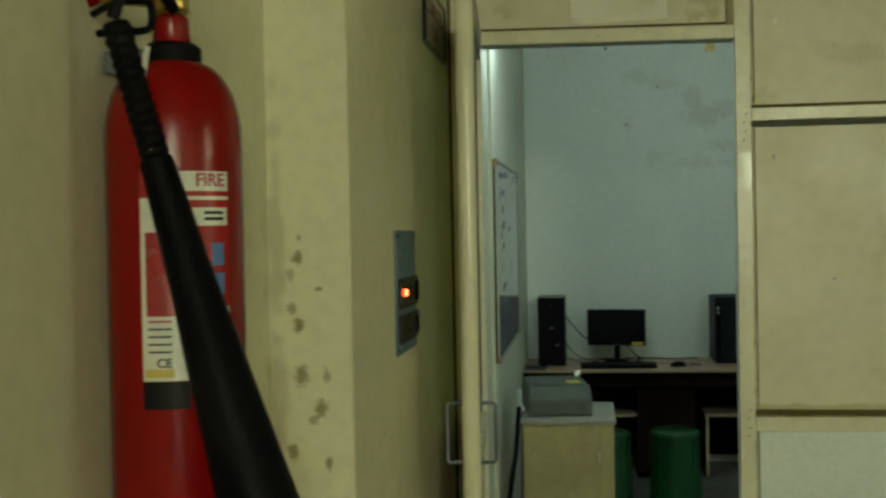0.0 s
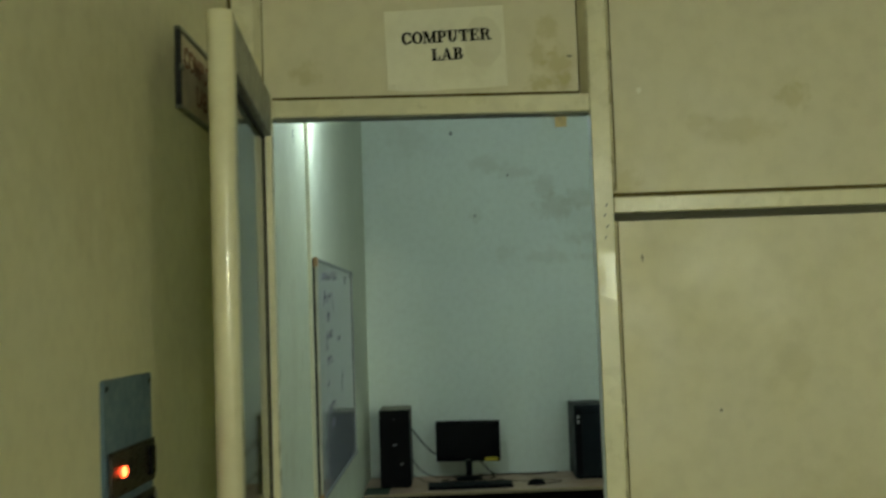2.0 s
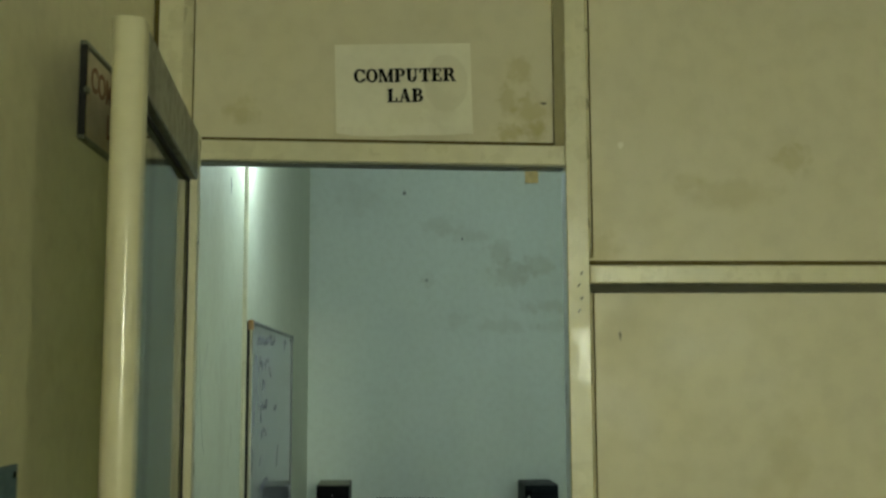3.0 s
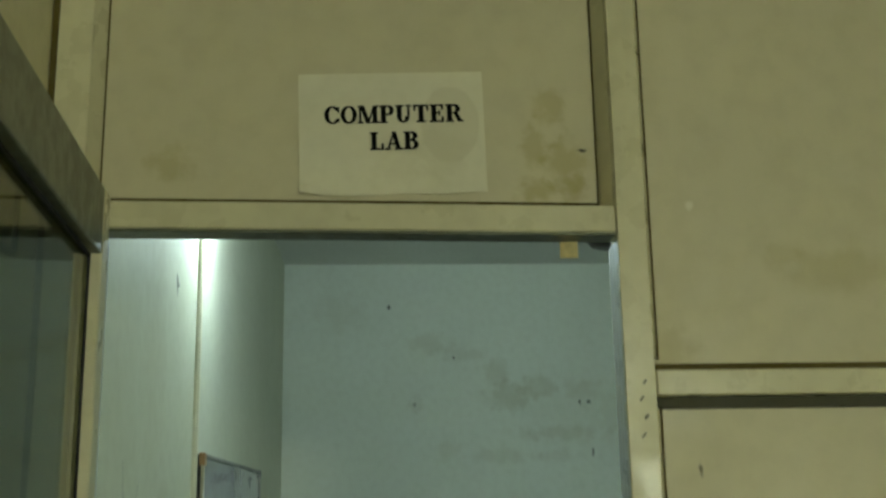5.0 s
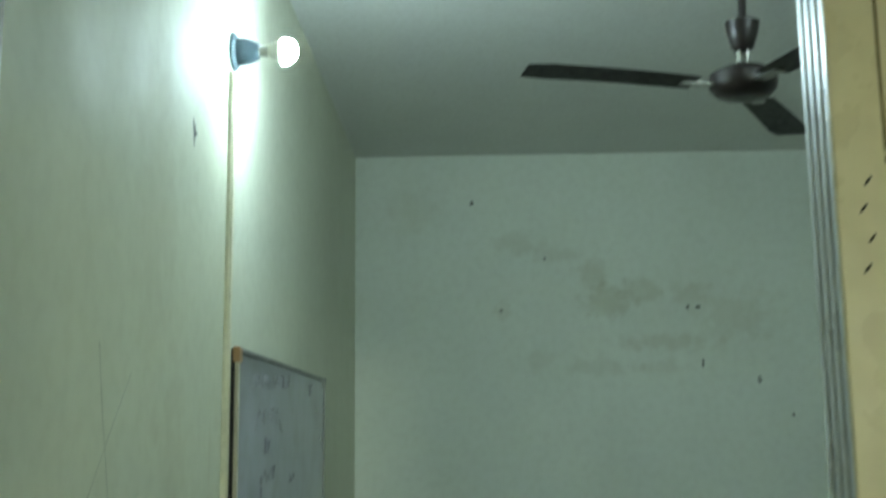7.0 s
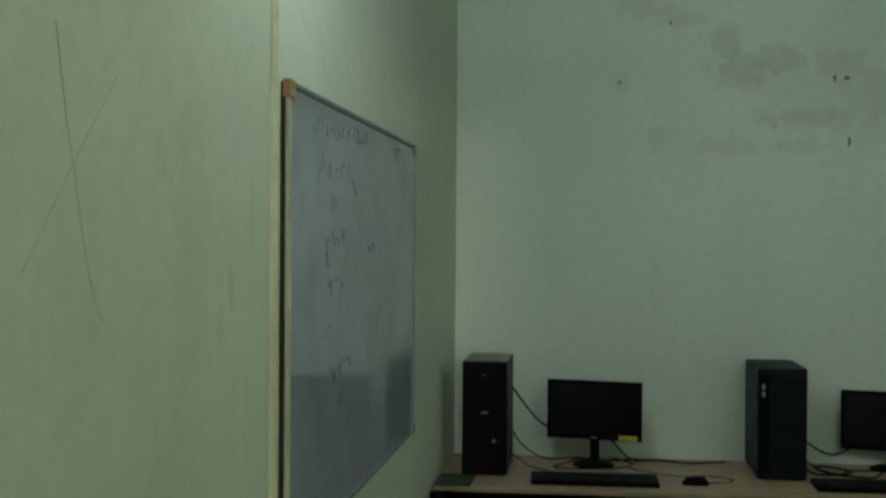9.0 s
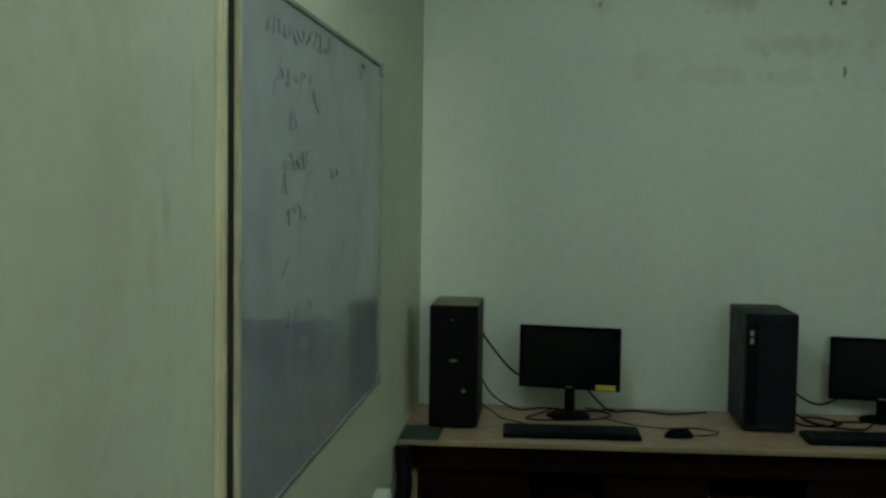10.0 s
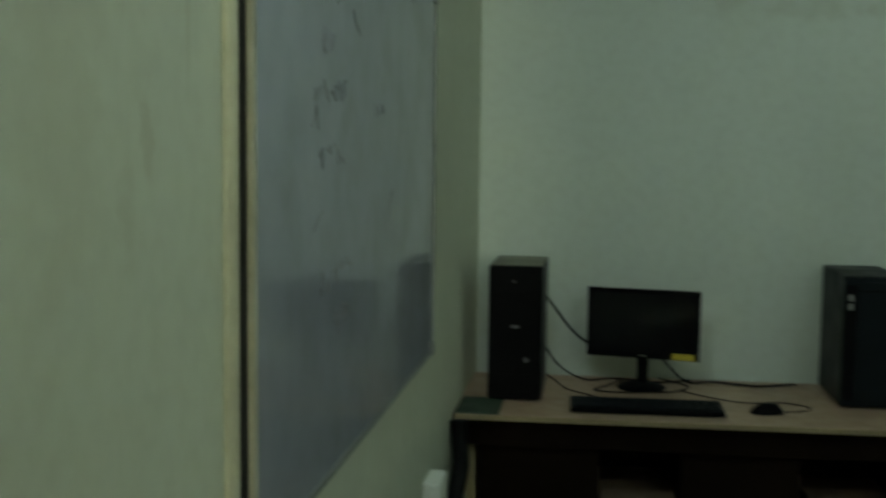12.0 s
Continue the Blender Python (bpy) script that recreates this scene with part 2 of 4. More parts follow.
label_black = surface("black_print", (0.005, 0.005, 0.005), 0.5, spec=0.15, bump=None)
label_gold = surface("gold_print", (0.60, 0.45, 0.08), 0.4, bump=None)
ink = surface("black_ink", (0.008, 0.008, 0.008), 0.8, spec=0.05, bump=None)
sign_tan = surface("dusty_tan_sign_face", (0.56, 0.49, 0.33), 0.5, blotch=(12, 0.12), bump=None)
ink_red = surface("brownish_red_letters", (0.27, 0.13, 0.07), 0.6, bump=None)
faint_ink = surface("faint_marker_ink", (0.115, 0.115, 0.135), 0.5, bump=None)
pencil = surface("faint_pencil", (0.33, 0.35, 0.29), 0.7, bump=None)
paper_white = surface("off_white_paper", (0.80, 0.77, 0.62), 0.7, blotch=(6, 0.04), grain=(50, 0.03), bump=(60, 0.02), dirt=(0.60, 0.55, 0.38), place="World",
    stains=[((0.457, 3.07, 2.468), (0.050, 0.1, 0.068), 0.45, (0.62, 0.58, 0.43), "clean"), ((0.44, 3.07, 2.42), (0.05, 0.1, 0.06), 0.3, (0.62, 0.58, 0.43)), ((0.37, 3.07, 2.40), (0.05, 0.1, 0.05), 0.2)])
plate_blue = surface("blue_grey_switch_plate", (0.11, 0.18, 0.24), 0.4, blotch=(10, 0.10))
bakelite = surface("dark_brown_bakelite", (0.016, 0.009, 0.006), 0.3, blotch=(25, 0.3))
neon = glow("red_neon_indicator", (1.0, 0.06, 0.01), 14.0)
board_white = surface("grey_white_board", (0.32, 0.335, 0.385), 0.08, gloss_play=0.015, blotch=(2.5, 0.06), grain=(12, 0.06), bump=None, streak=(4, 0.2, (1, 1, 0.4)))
board_frame = surface("worn_tan_board_frame", (0.43, 0.40, 0.30), 0.4, metal=0.2, blotch=(8, 0.2))
board_rim = surface("dull_grey_board_rim", (0.17, 0.18, 0.17), 0.45, metal=0.2)
corner_brown = surface("brown_plastic_corner", (0.28, 0.16, 0.07), 0.5)
board_back = surface("black_board_edge", (0.012, 0.012, 0.010), 0.8, bump=None)
conduit_white = surface("yellowed_conduit_strip", (0.62, 0.60, 0.44), 0.5, blotch=(5, 0.1))
holder_grey = surface("blue_grey_lamp_holder", (0.10, 0.15, 0.20), 0.5)
fan_brown = surface("dark_brown_fan_enamel", (0.015, 0.010, 0.008), 0.4, blotch=(8, 0.2))
desk_top_wood = surface("pinkish_beige_laminate", (0.46, 0.315, 0.215), 0.45, blotch=(2, 0.08), grain=(30, 0.10), bump=None, streak=(6, 0.2, (0.2, 1, 1)))
desk_dark = surface("dark_brown_wood", (0.010, 0.0055, 0.0027), 0.65, spec=0.06, blotch=(3, 0.2), streak=(8, 0.4, (1, 1, 0.15)))
shelf_wood = surface("brown_shelf_board", (0.20, 0.14, 0.09), 0.5, blotch=(3, 0.12), streak=(6, 0.2, (0.2, 1, 1)))
pale_edge = surface("pale_chipboard_edge", (0.30, 0.23, 0.13), 0.6, grain=(80, 0.15))
mat_green = surface("dark_green_mat", (0.03, 0.055, 0.035), 0.7)
green_plastic = surface("glossy_green_plastic", (0.003, 0.050, 0.011), 0.3, blotch=(4, 0.06), grain=(40, 0.0), bump=None, gloss_play=0.02)
cabinet_cream = surface("stained_cream_cabinet", (0.31, 0.255, 0.105), 0.5, blotch=(3, 0.15), grain=(20, 0.10), dirt=(0.28, 0.20, 0.08), stains=[((0.06, 0, 0.62), (0.03, 0.6, 0.14), 0.5)])
cabinet_top = surface("dusty_grey_cabinet_top", (0.24, 0.23, 0.18), 0.6)
printer_grey = surface("dusty_grey_green_printer", (0.055, 0.068, 0.050), 0.55, blotch=(6, 0.15), grain=(60, 0.12))
printer_dark = surface("dark_printer_front", (0.03, 0.036, 0.03), 0.5)
yellow_paper = surface("yellow_sticker", (0.65, 0.52, 0.05), 0.5, bump=None)
white_plastic = surface("white_plastic", (0.80, 0.80, 0.74), 0.4)
tape_yellow = surface("dirty_yellow_tape", (0.60, 0.50, 0.24), 0.6, blotch=(60, 0.2))


# ---- building helpers ----
def box(x0, x1, y0, y1, z0, z1, bevel=0.0, segments=1, bm=None):
    bm = bm or bmesh.new()
    m = Matrix.LocRotScale(((x0 + x1) / 2, (y0 + y1) / 2, (z0 + z1) / 2), None, (x1 - x0, y1 - y0, z1 - z0))
    made = bmesh.ops.create_cube(bm, size=1, matrix=m)["verts"]
    if bevel:
        edges = list({e for v in made for e in v.link_edges})
        bmesh.ops.bevel(bm, geom=edges, offset=bevel, segments=segments, affect="EDGES", profile=0.5)
    return bm


def turned(profile, steps=32, bm=None, centre=(0, 0, 0)):
    """A body turned about the z axis from (radius, height) pairs."""
    bm = bm or bmesh.new()
    rings = []
    for r, z in profile:
        rings.append([bm.verts.new((centre[0] + r * math.cos(2 * math.pi * k / steps), centre[1] + r * math.sin(2 * math.pi * k / steps), centre[2] + z)) for k in range(steps)])
    for a, c in zip(rings, rings[1:]):
        for k in range(steps):
            bm.faces.new((a[k], a[(k + 1) % steps], c[(k + 1) % steps], c[k]))
    bm.faces.new(list(reversed(rings[0])))
    bm.faces.new(rings[-1])
    return bm


def tube(points, radius, sides=10, bm=None):
    """A round tube through points; radius is one number or one for each point."""
    bm = bm or bmesh.new()
    pts = [Vector(p) for p in points]
    rings, side = [], None
    for k, p in enumerate(pts):
        ahead = (pts[min(k + 1, len(pts) - 1)] - pts[max(k - 1, 0)]).normalized()
        side = ahead.orthogonal().normalized() if side is None else (side - ahead * side.dot(ahead)).normalized()
        up = ahead.cross(side)
        r = radius[k] if isinstance(radius, (list, tuple)) else radius
        rings.append([bm.verts.new(p + r * (math.cos(2 * math.pi * j / sides) * side + math.sin(2 * math.pi * j / sides) * up)) for j in range(sides)])
    for a, c in zip(rings, rings[1:]):
        for j in range(sides):
            bm.faces.new((a[j], a[(j + 1) % sides], c[(j + 1) % sides], c[j]))
    bm.faces.new(list(reversed(rings[0])))
    bm.faces.new(rings[-1])
    return bm


def curved(points, steps=6):
    """Points of a smooth curve (Catmull-Rom) through the given ones."""
    p = [Vector(q) for q in points]
    p = [2 * p[0] - p[1], *p, 2 * p[-1] - p[-2]]
    out = []
    for a, b, c, d in zip(p, p[1:], p[2:], p[3:]):
        for k in range(steps):
            t = k / steps
            out.append(0.5 * (2 * b + (c - a) * t + (2 * a - 5 * b + 4 * c - d) * t * t + (3 * b - a - 3 * c + d) * t ** 3))
    return [*out, p[-2]]


def part(name, bm, material, parent=None, label="", smooth=None, m=None):
    """Links a bmesh as one mesh object, under a thing or a part if one is given."""
    bmesh.ops.recalc_face_normals(bm, faces=bm.faces)
    me = bpy.data.meshes.new(name)
    bm.to_mesh(me)
    bm.free()
    me.materials.append(material)
    if smooth is not None:
        me.shade_smooth()
        me.set_sharp_from_angle(angle=radians(smooth))
    ob = new(name, me)
    if m is not None:
        ob.matrix_basis = m
    if parent is not None:
        ob.parent = parent
    if label:
        tagged(ob, label)
    return ob


def thing(name, label, category, m=None, group="", kind=""):
    ob = new(name)
    ob.empty_display_size = 0.1
    ob.matrix_basis = m if m is not None else Matrix()
    return tagged(ob, label, category, group, kind)


def written(text, size, name, material, parent, m, depth=0.0004, bold=0.0, spacing=1.0, wide=1.0):
    """Text in the built-in font as a mesh part, centred at the pose m, on its xy plane."""
    cu = bpy.data.curves.new(name, "FONT")
    cu.body, cu.size, cu.extrude, cu.offset, cu.space_character = text, size, depth, bold, spacing
    cu.align_x, cu.align_y = "CENTER", "CENTER"
    tmp = new(name + "_text", cu)
    bpy.context.view_layer.update()
    me = bpy.data.meshes.new_from_object(tmp.evaluated_get(bpy.context.evaluated_depsgraph_get()))
    bpy.data.objects.remove(tmp)
    bpy.data.curves.remove(cu)
    me.transform(Matrix.Diagonal((wide, 1, 1, 1)))
    me.materials.clear()
    me.materials.append(material)
    ob = new(name, me)
    ob.parent, ob.matrix_basis = parent, m
    return ob


# ---- the shell of the place ----
TOP = 3.245
FACE, BACK = 3.04, 3.08
part_wall = lambda name, b, mat, label, cat: tagged(part(name, b, mat), label, cat, kind="structure")
part_wall("floor", box(-0.6, 5.2, -8.0, 7.8, -0.1, 0.0), floor_tile, "speckled grey floor of corridor and lab", "floor")
part_wall("ceiling_corridor", box(-0.6, 5.2, -8.0, 3.06, TOP, TOP + 0.1), ceiling_grey, "unseen corridor ceiling, grey to cut bounced light", "ceiling")
part_wall("ceiling_lab", box(-0.4, 3.7, 3.062, 7.8, TOP, TOP + 0.1), ceiling_paint, "plain white ceiling of the lab", "ceiling")
part_wall("wall_corridor_recess", box(-0.52, -0.350, -8.0, PIL + 0.02, 0, TOP), corridor_paint, "cream painted corridor wall behind the extinguisher", "wall")
part_wall("wall_corridor_pilaster", box(-0.50, -0.190, PIL, FACE + 0.03, 0, TOP, 0.004, 2), corridor_paint, "cream painted pilaster with mould spots", "wall")
# Unseen closing walls; the end wall stands far back to carry an added tube.
part_wall("wall_corridor_back", box(-0.6, 5.2, -8.1, -8.0, 0, TOP), corridor_paint, "cream painted end wall of the corridor", "wall")
part_wall("wall_corridor_side", box(5.2, 5.3, -8.0, 3.2, 0, TOP), corridor_paint, "cream painted side wall of the corridor", "wall")
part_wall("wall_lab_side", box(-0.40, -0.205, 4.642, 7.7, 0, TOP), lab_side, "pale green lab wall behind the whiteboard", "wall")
part_wall("wall_lab_side_panel", box(-0.40, -0.205, FACE + 0.032, 4.6415, 0, TOP), lab_panel, "pale wall panel with faint streaks, toned yellower and darker for its light", "wall")
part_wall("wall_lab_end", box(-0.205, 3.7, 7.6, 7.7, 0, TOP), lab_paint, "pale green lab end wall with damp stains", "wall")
part_wall("wall_lab_far_side", box(3.6, 3.7, 3.1, 7.6, 0, TOP), lab_paint, "pale green lab side wall", "wall")


# ---- partition of aluminium sections and panels ----
def wedge(x, run, z0, z1):
    """A sloping glazing bead from the front of a post at x down to the panel."""
    bm = bmesh.new()
    low, high = ([bm.verts.new((px, py, z)) for px, py in ((x, FACE + 0.004), (x + run, BACK - 0.003), (x, BACK - 0.003))] for z in (z0, z1))
    for k in range(3):
        bm.faces.new((low[k], low[(k + 1) % 3], high[(k + 1) % 3], high[k]))
    bm.faces.new(low)
    bm.faces.new(high)
    return bm


def partition():
    p = thing("wall_partition", "cream aluminium partition with laminate panels between lab and corridor", "partition wall", kind="structure")
    # posts and rails
    part("post", box(-0.1895, -0.124, FACE, FACE + 0.06, 0, TOP, 0.003, 2), alu_cream, p)
    part("post", box(0.7305, 0.768, FACE + 0.0085, FACE + 0.10, 0, TOP), alu_cream, p)
    part("post_filler", box(0.7178, 0.7303, FACE + 0.0085, FACE + 0.10, 2.281, TOP), alu_cream, p)
    part("post_flange", box(0.720, 0.768, FACE, FACE + 0.008, 0, TOP, 0.002, 2), alu_cream, p)
    for x in (2.02, 3.3, 4.55):
        part("post", box(x, x + 0.05, FACE, FACE + 0.06, 0, TOP, 0.003, 2), alu_cream, p)
    # the lintel hangs a little low at the latch side
    tilt = lambda y: pose(0.294, y, 2.301, 0, 0.69, 0)
    part("lintel", box(-0.4175, 0.4235, 0, 0.0385, -0.022, 0.022, 0.003, 2), alu_cream, p, m=tilt(FACE - 0.002))
    part("lintel_back", box(-0.4175, 0.4235, 0.0, 0.018, -0.022, 0.004, 0.001), alu_cream, p, m=tilt(BACK - 0.0015))
    # Grey strip puts the shade of the cream lintel's underside into its colour.
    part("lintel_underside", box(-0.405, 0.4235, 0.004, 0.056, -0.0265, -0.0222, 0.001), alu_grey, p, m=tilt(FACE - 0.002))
    for x0, x1 in ((0.7685, 2.0195), (2.0705, 3.2995), (3.3505, 4.5495)):
        for z0, z1 in ((1.995, 2.053), (1.033, 1.080), (0.0, 0.06)):
            if z0 > 1.5:
                part("rail", box(x0, x1, FACE + 0.001, FACE + 0.06, 2.013, z1, 0.003, 2), alu_cream, p)
                # The rail's shaded underside is painted as this dark strip.
                part("shadow_bead", box(x0, x1, FACE + 0.022, FACE + 0.058, z0, 2.0128, 0.001), bead_shade, p, "dark bead under the rail with its shade painted in")
            else:
                part("rail", box(x0, x1, FACE + 0.001, FACE + 0.06, z0, z1, 0.003, 2), alu_cream, p)
            # Dark strips over rails and beads paint the shadow gaps, browned like grime.
            if z0 > 0.5:
                part("grime_shade_line", box(x0 + 0.004, x1, BACK - 0.006, BACK - 0.0025, z1, z1 + (0.013 if z0 > 1.5 else 0.018)), grime_shade, p)
        for z0, z1, mat in ((2.0535, TOP, laminate), (1.0805, 1.9945, laminate), (0.0605, 1.0325, lower_board)):
            part("panel", box(x0 + 0.0005, x1 - 0.0005, BACK - 0.002, BACK + 0.016, z0, z1), mat, p)
            part("bead", wedge(x0, 0.012, z0 + (0.02 if z0 > 0.5 else 0), z1), alu_cream, p)
            part("grime_shade_line", box(x0 + 0.0125, x0 + 0.0150, BACK - 0.005, BACK - 0.0025, z0 + (0.02 if z0 > 0.5 else 0), z1), grime_shade, p)
    part("panel", box(-0.1235, 0.7175, BACK - 0.001, BACK + 0.015, 2.3115, TOP), laminate, p)
    part("bead", wedge(-0.1235, 0.014, 2.3115, TOP), alu_cream, p)
    part("bead", wedge(0.7175, -0.016, 2.3115, TOP), alu_cream, p)
    # Same painted gap lines around the panel above the door.
    part("grime_shade_line", box(-0.1095, -0.1070, BACK - 0.004, BACK - 0.0015, 2.330, TOP), grime_shade, p)
    part("grime_shade_line", box(0.6985, 0.7005, BACK - 0.004, BACK - 0.0015, 2.330, TOP), grime_shade, p)
    part("grime_shade_line", box(-0.411, 0.405, -0.0035, 0.0, 0.018, 0.036), grime_shade, p, m=tilt(BACK - 0.0015))
    # ribbed channel on the lab side of the opening
    ch = part("door_channel", box(0.7275, 0.7302, FACE + 0.012, FACE + 0.098, 0, 2.2690), alu_bare, p, "bare aluminium ribbed door channel")
    for k in range(4):
        y = FACE + 0.013 + 0.0215 * k
        part("rib", box(0.7235, 0.7273, y, y + 0.014, 0, 2.2690, 0.0025), alu_bare, ch)
    part("jamb_strip", box(-0.1235, -0.094, FACE + 0.026, FACE + 0.06, 0, 2.2785, 0.002), alu_bare, p, "bare aluminium strip of the hinge jamb")
    # Dark strip stands in for the shaded slot between wall and post.
    part("gap_strip", box(-0.1893, -0.1790, FACE - 0.0035, FACE - 0.0005, 0, TOP), grime_shade, p)
    # screws
    spots = [(0.750, 2.034), (0.744, 2.008), (0.750, 1.980), (0.744, 1.952), (0.752, 1.10), (0.746, 1.075), (0.752, 1.045), (0.746, 1.02), (0.676, 2.297), (0.706, 2.296)]
    for x, z in spots:
        part("screw", box(-0.0012, 0.0012, -0.0048, 0.0048, 0.0, 0.0010, 0.0003), label_black, p, m=pose(x, FACE - 0.0005, z, 90) @ pose(0, 0, 0, 0, 0, -38))
    part("tape_scrap", box(0.634, 0.664, FACE + 0.046, FACE + 0.048, 2.242, 2.2700, 0.0006), tape_yellow, p, "dirty yellow scrap of tape under the lintel")


partition()


# ---- door leaf, opened into the corridor ----
def door_leaf():
    # local: x along the leaf from the hinge, y through it, z up
    W, T = 0.81, 0.047
    turn = math.degrees(math.atan2(2.22 - 3.028, -0.060 + 0.117))
    d = thing("door_leaf", "open aluminium framed glass door leaf", "door", pose(-0.126, 3.030, 0.0, 0, 0, turn), kind="structure")
    part("stile", box(0, 0.05, 0, T, 0.01, 2.332, 0.004, 2), alu_cream, d)
    nose = box(W - 0.05, W, 0, T, 0.01, 2.332)
    bmesh.ops.bevel(nose, geom=[e for e in nose.edges if all(v.co.x > W - 0.01 for v in e.verts) and abs(e.verts[0].co.z - e.verts[1].co.z) > 1], offset=0.019, segments=6, affect="EDGES", profile=0.5)
    st = part("stile", nose, alu_gloss, d, smooth=35)
    part("latch_plate", box(W - 0.020, W - 0.0105, 0.0025, 0.008, 2.03, 2.09, 0.0005), alu_grey, st)
    part("top_rail", box(0.0502, W - 0.0502, 0.001, T - 0.001, 2.228, 2.331, 0.003, 2), alu_grey, d)
    part("middle_rail", box(0.0502, W - 0.0502, 0.001, T - 0.001, 1.035, 1.105, 0.003, 2), alu_cream, d)
    part("bottom_rail", box(0.0502, W - 0.0502, 0.001, T - 0.001, 0.012, 0.11, 0.003, 2), alu_cream, d)
    part("lower_panel", box(0.0502, W - 0.0502, 0.010, T - 0.010, 0.1102, 1.0348), laminate, d, "cream laminate lower panel")
    z0, z1 = 1.1052, 2.2278
    part("pane", box(0.050, W - 0.050, T / 2 - 0.0025, T / 2 + 0.0025, z0, z1), leaf_glass, d, "tinted glass pane")
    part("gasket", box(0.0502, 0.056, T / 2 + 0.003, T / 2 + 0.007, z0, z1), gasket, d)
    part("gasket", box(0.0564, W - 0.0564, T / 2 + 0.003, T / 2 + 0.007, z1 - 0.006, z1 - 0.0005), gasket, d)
    for side in (-1, 1):
        y0 = 0 if side < 0 else T
        pts = [(W - 0.03, y0, 1.245), (W - 0.03, y0 + side * 0.034, 1.245), (W - 0.03, y0 + side * 0.038, 1.238), (W - 0.03, y0 + side * 0.038, 1.10), (W - 0.03, y0 + side * 0.034, 1.093), (W - 0.03, y0, 1.093)]
        part("pull_handle", tube(pts, 0.005, 8), dim_silver, d, "dull grey metal pull handle", smooth=40)


door_leaf()


# ---- corridor things ----
# bold letters with slab serifs, each on a cell one high: boxes (x0, x1, y0, y1), slanted bars (x at the foot, x at the top, width), bows (centre, radii, from, to)
LETTERS = {
    "C": (0.86, [(0.72, 0.80, 0.62, 0.96), (0.72, 0.80, 0.10, 0.32)], [], [(0.45, 0.5, 0.43, 0.5, 35, 325)]),
    "O": (0.90, [], [], [(0.45, 0.5, 0.43, 0.5, 0, 360)]),
    "M": (1.14, [(0.10, 0.20, 0, 1), (0.82, 1.04, 0, 1), (0.02, 0.30, 0, 0.1), (0.74, 1.12, 0, 0.1), (0.02, 0.26, 0.9, 1), (0.86, 1.12, 0.9, 1)], [(0.46, 0.12, 0.24), (0.52, 0.84, 0.10)], []),
    "P": (0.84, [(0.12, 0.36, 0, 1), (0.03, 0.46, 0, 0.1), (0.03, 0.40, 0.9, 1), (0.3, 0.48, 0.9, 1), (0.3, 0.48, 0.42, 0.52)], [], [(0.46, 0.71, 0.34, 0.29, -90, 90)]),
    "U": (0.96, [(0.12, 0.36, 0.34, 1), (0.68, 0.78, 0.34, 1), (0.03, 0.46, 0.9, 1), (0.58, 0.90, 0.9, 1)], [], [(0.45, 0.36, 0.33, 0.36, 180, 360)]),
    "T": (0.88, [(0.32, 0.56, 0, 1), (0.20, 0.68, 0, 0.1), (0.05, 0.83, 0.88, 1), (0.05, 0.14, 0.66, 1), (0.74, 0.83, 0.66, 1)], [], []),
    "E": (0.84, [(0.12, 0.36, 0, 1), (0.03, 0.76, 0, 0.1), (0.03, 0.74, 0.9, 1), (0.3, 0.56, 0.46, 0.56), (0.66, 0.76, 0, 0.30), (0.64, 0.74, 0.70, 1), (0.50, 0.57, 0.36, 0.66)], [], []),
    "R": (0.96, [(0.12, 0.36, 0, 1), (0.03, 0.46, 0, 0.1), (0.03, 0.40, 0.9, 1), (0.3, 0.48, 0.9, 1), (0.3, 0.52, 0.46, 0.55), (0.66, 0.96, 0, 0.1)], [(0.68, 0.44, 0.24)], [(0.46, 0.73, 0.34, 0.27, -90, 90)]),
    "L": (0.80, [(0.12, 0.36, 0, 1), (0.03, 0.74, 0, 0.1), (0.03, 0.46, 0.9, 1), (0.64, 0.74, 0, 0.36)], [], []),
    "A": (1.00, [(0.02, 0.32, 0, 0.1), (0.56, 0.98, 0, 0.1), (0.24, 0.70, 0.28, 0.38)], [(0.12, 0.46, 0.10), (0.64, 0.38, 0.24)], []),
    "B": (0.88, [(0.12, 0.36, 0, 1), (0.03, 0.48, 0, 0.1), (0.03, 0.46, 0.9, 1), (0.3, 0.48, 0.46, 0.56)], [], [(0.44, 0.755, 0.33, 0.245, -90, 90), (0.46, 0.275, 0.36, 0.275, -90, 90)]),
}


def serif_line(text, parent, width, height, x, y, z):
    """A centred line of bold serif capitals, each letter a mesh of its own."""
    full = sum(LETTERS[c][0] for c in text)
    at, unit = x - width / 2, width / full
    for c in text:
        wide, boxes, bars, bows = LETTERS[c]
        bm = bmesh.new()

        def quad(pts):
            bm.faces.new([bm.verts.new((at + px * unit, y - height / 2 + py * height, z)) for px, py in pts])

        for x0, x1, y0, y1 in boxes:
            quad([(x0 - 0.012, y0), (x1 + 0.012, y0), (x1 + 0.012, y1), (x0 - 0.012, y1)])
        for foot, head, w in bars:
            top = 0.5 if c == "R" else 1.0
            quad([(foot, 0), (foot + w, 0), (head + w, top), (head, top)])
        for cx, cy, rx, ry, a0, a1 in bows:
            n = 20
            for k in range(n):
                p = [radians(a0 + (a1 - a0) * (k + e) / n) for e in (0, 1)]
                ring = [(rx + 0.01, ry + 0.01), (rx - 0.235, ry - 0.10)]
                quad([(cx + ring[q][0] * math.cos(p[e]), cy + ring[q][1] * math.sin(p[e])) for q, e in ((0, 0), (0, 1), (1, 1), (1, 0))])
        for k, f in enumerate(bm.faces):
            for v in f.verts:
                v.co.z += 0.00001 * k
        part("letter", bm, ink, parent)
        at += wide * unit


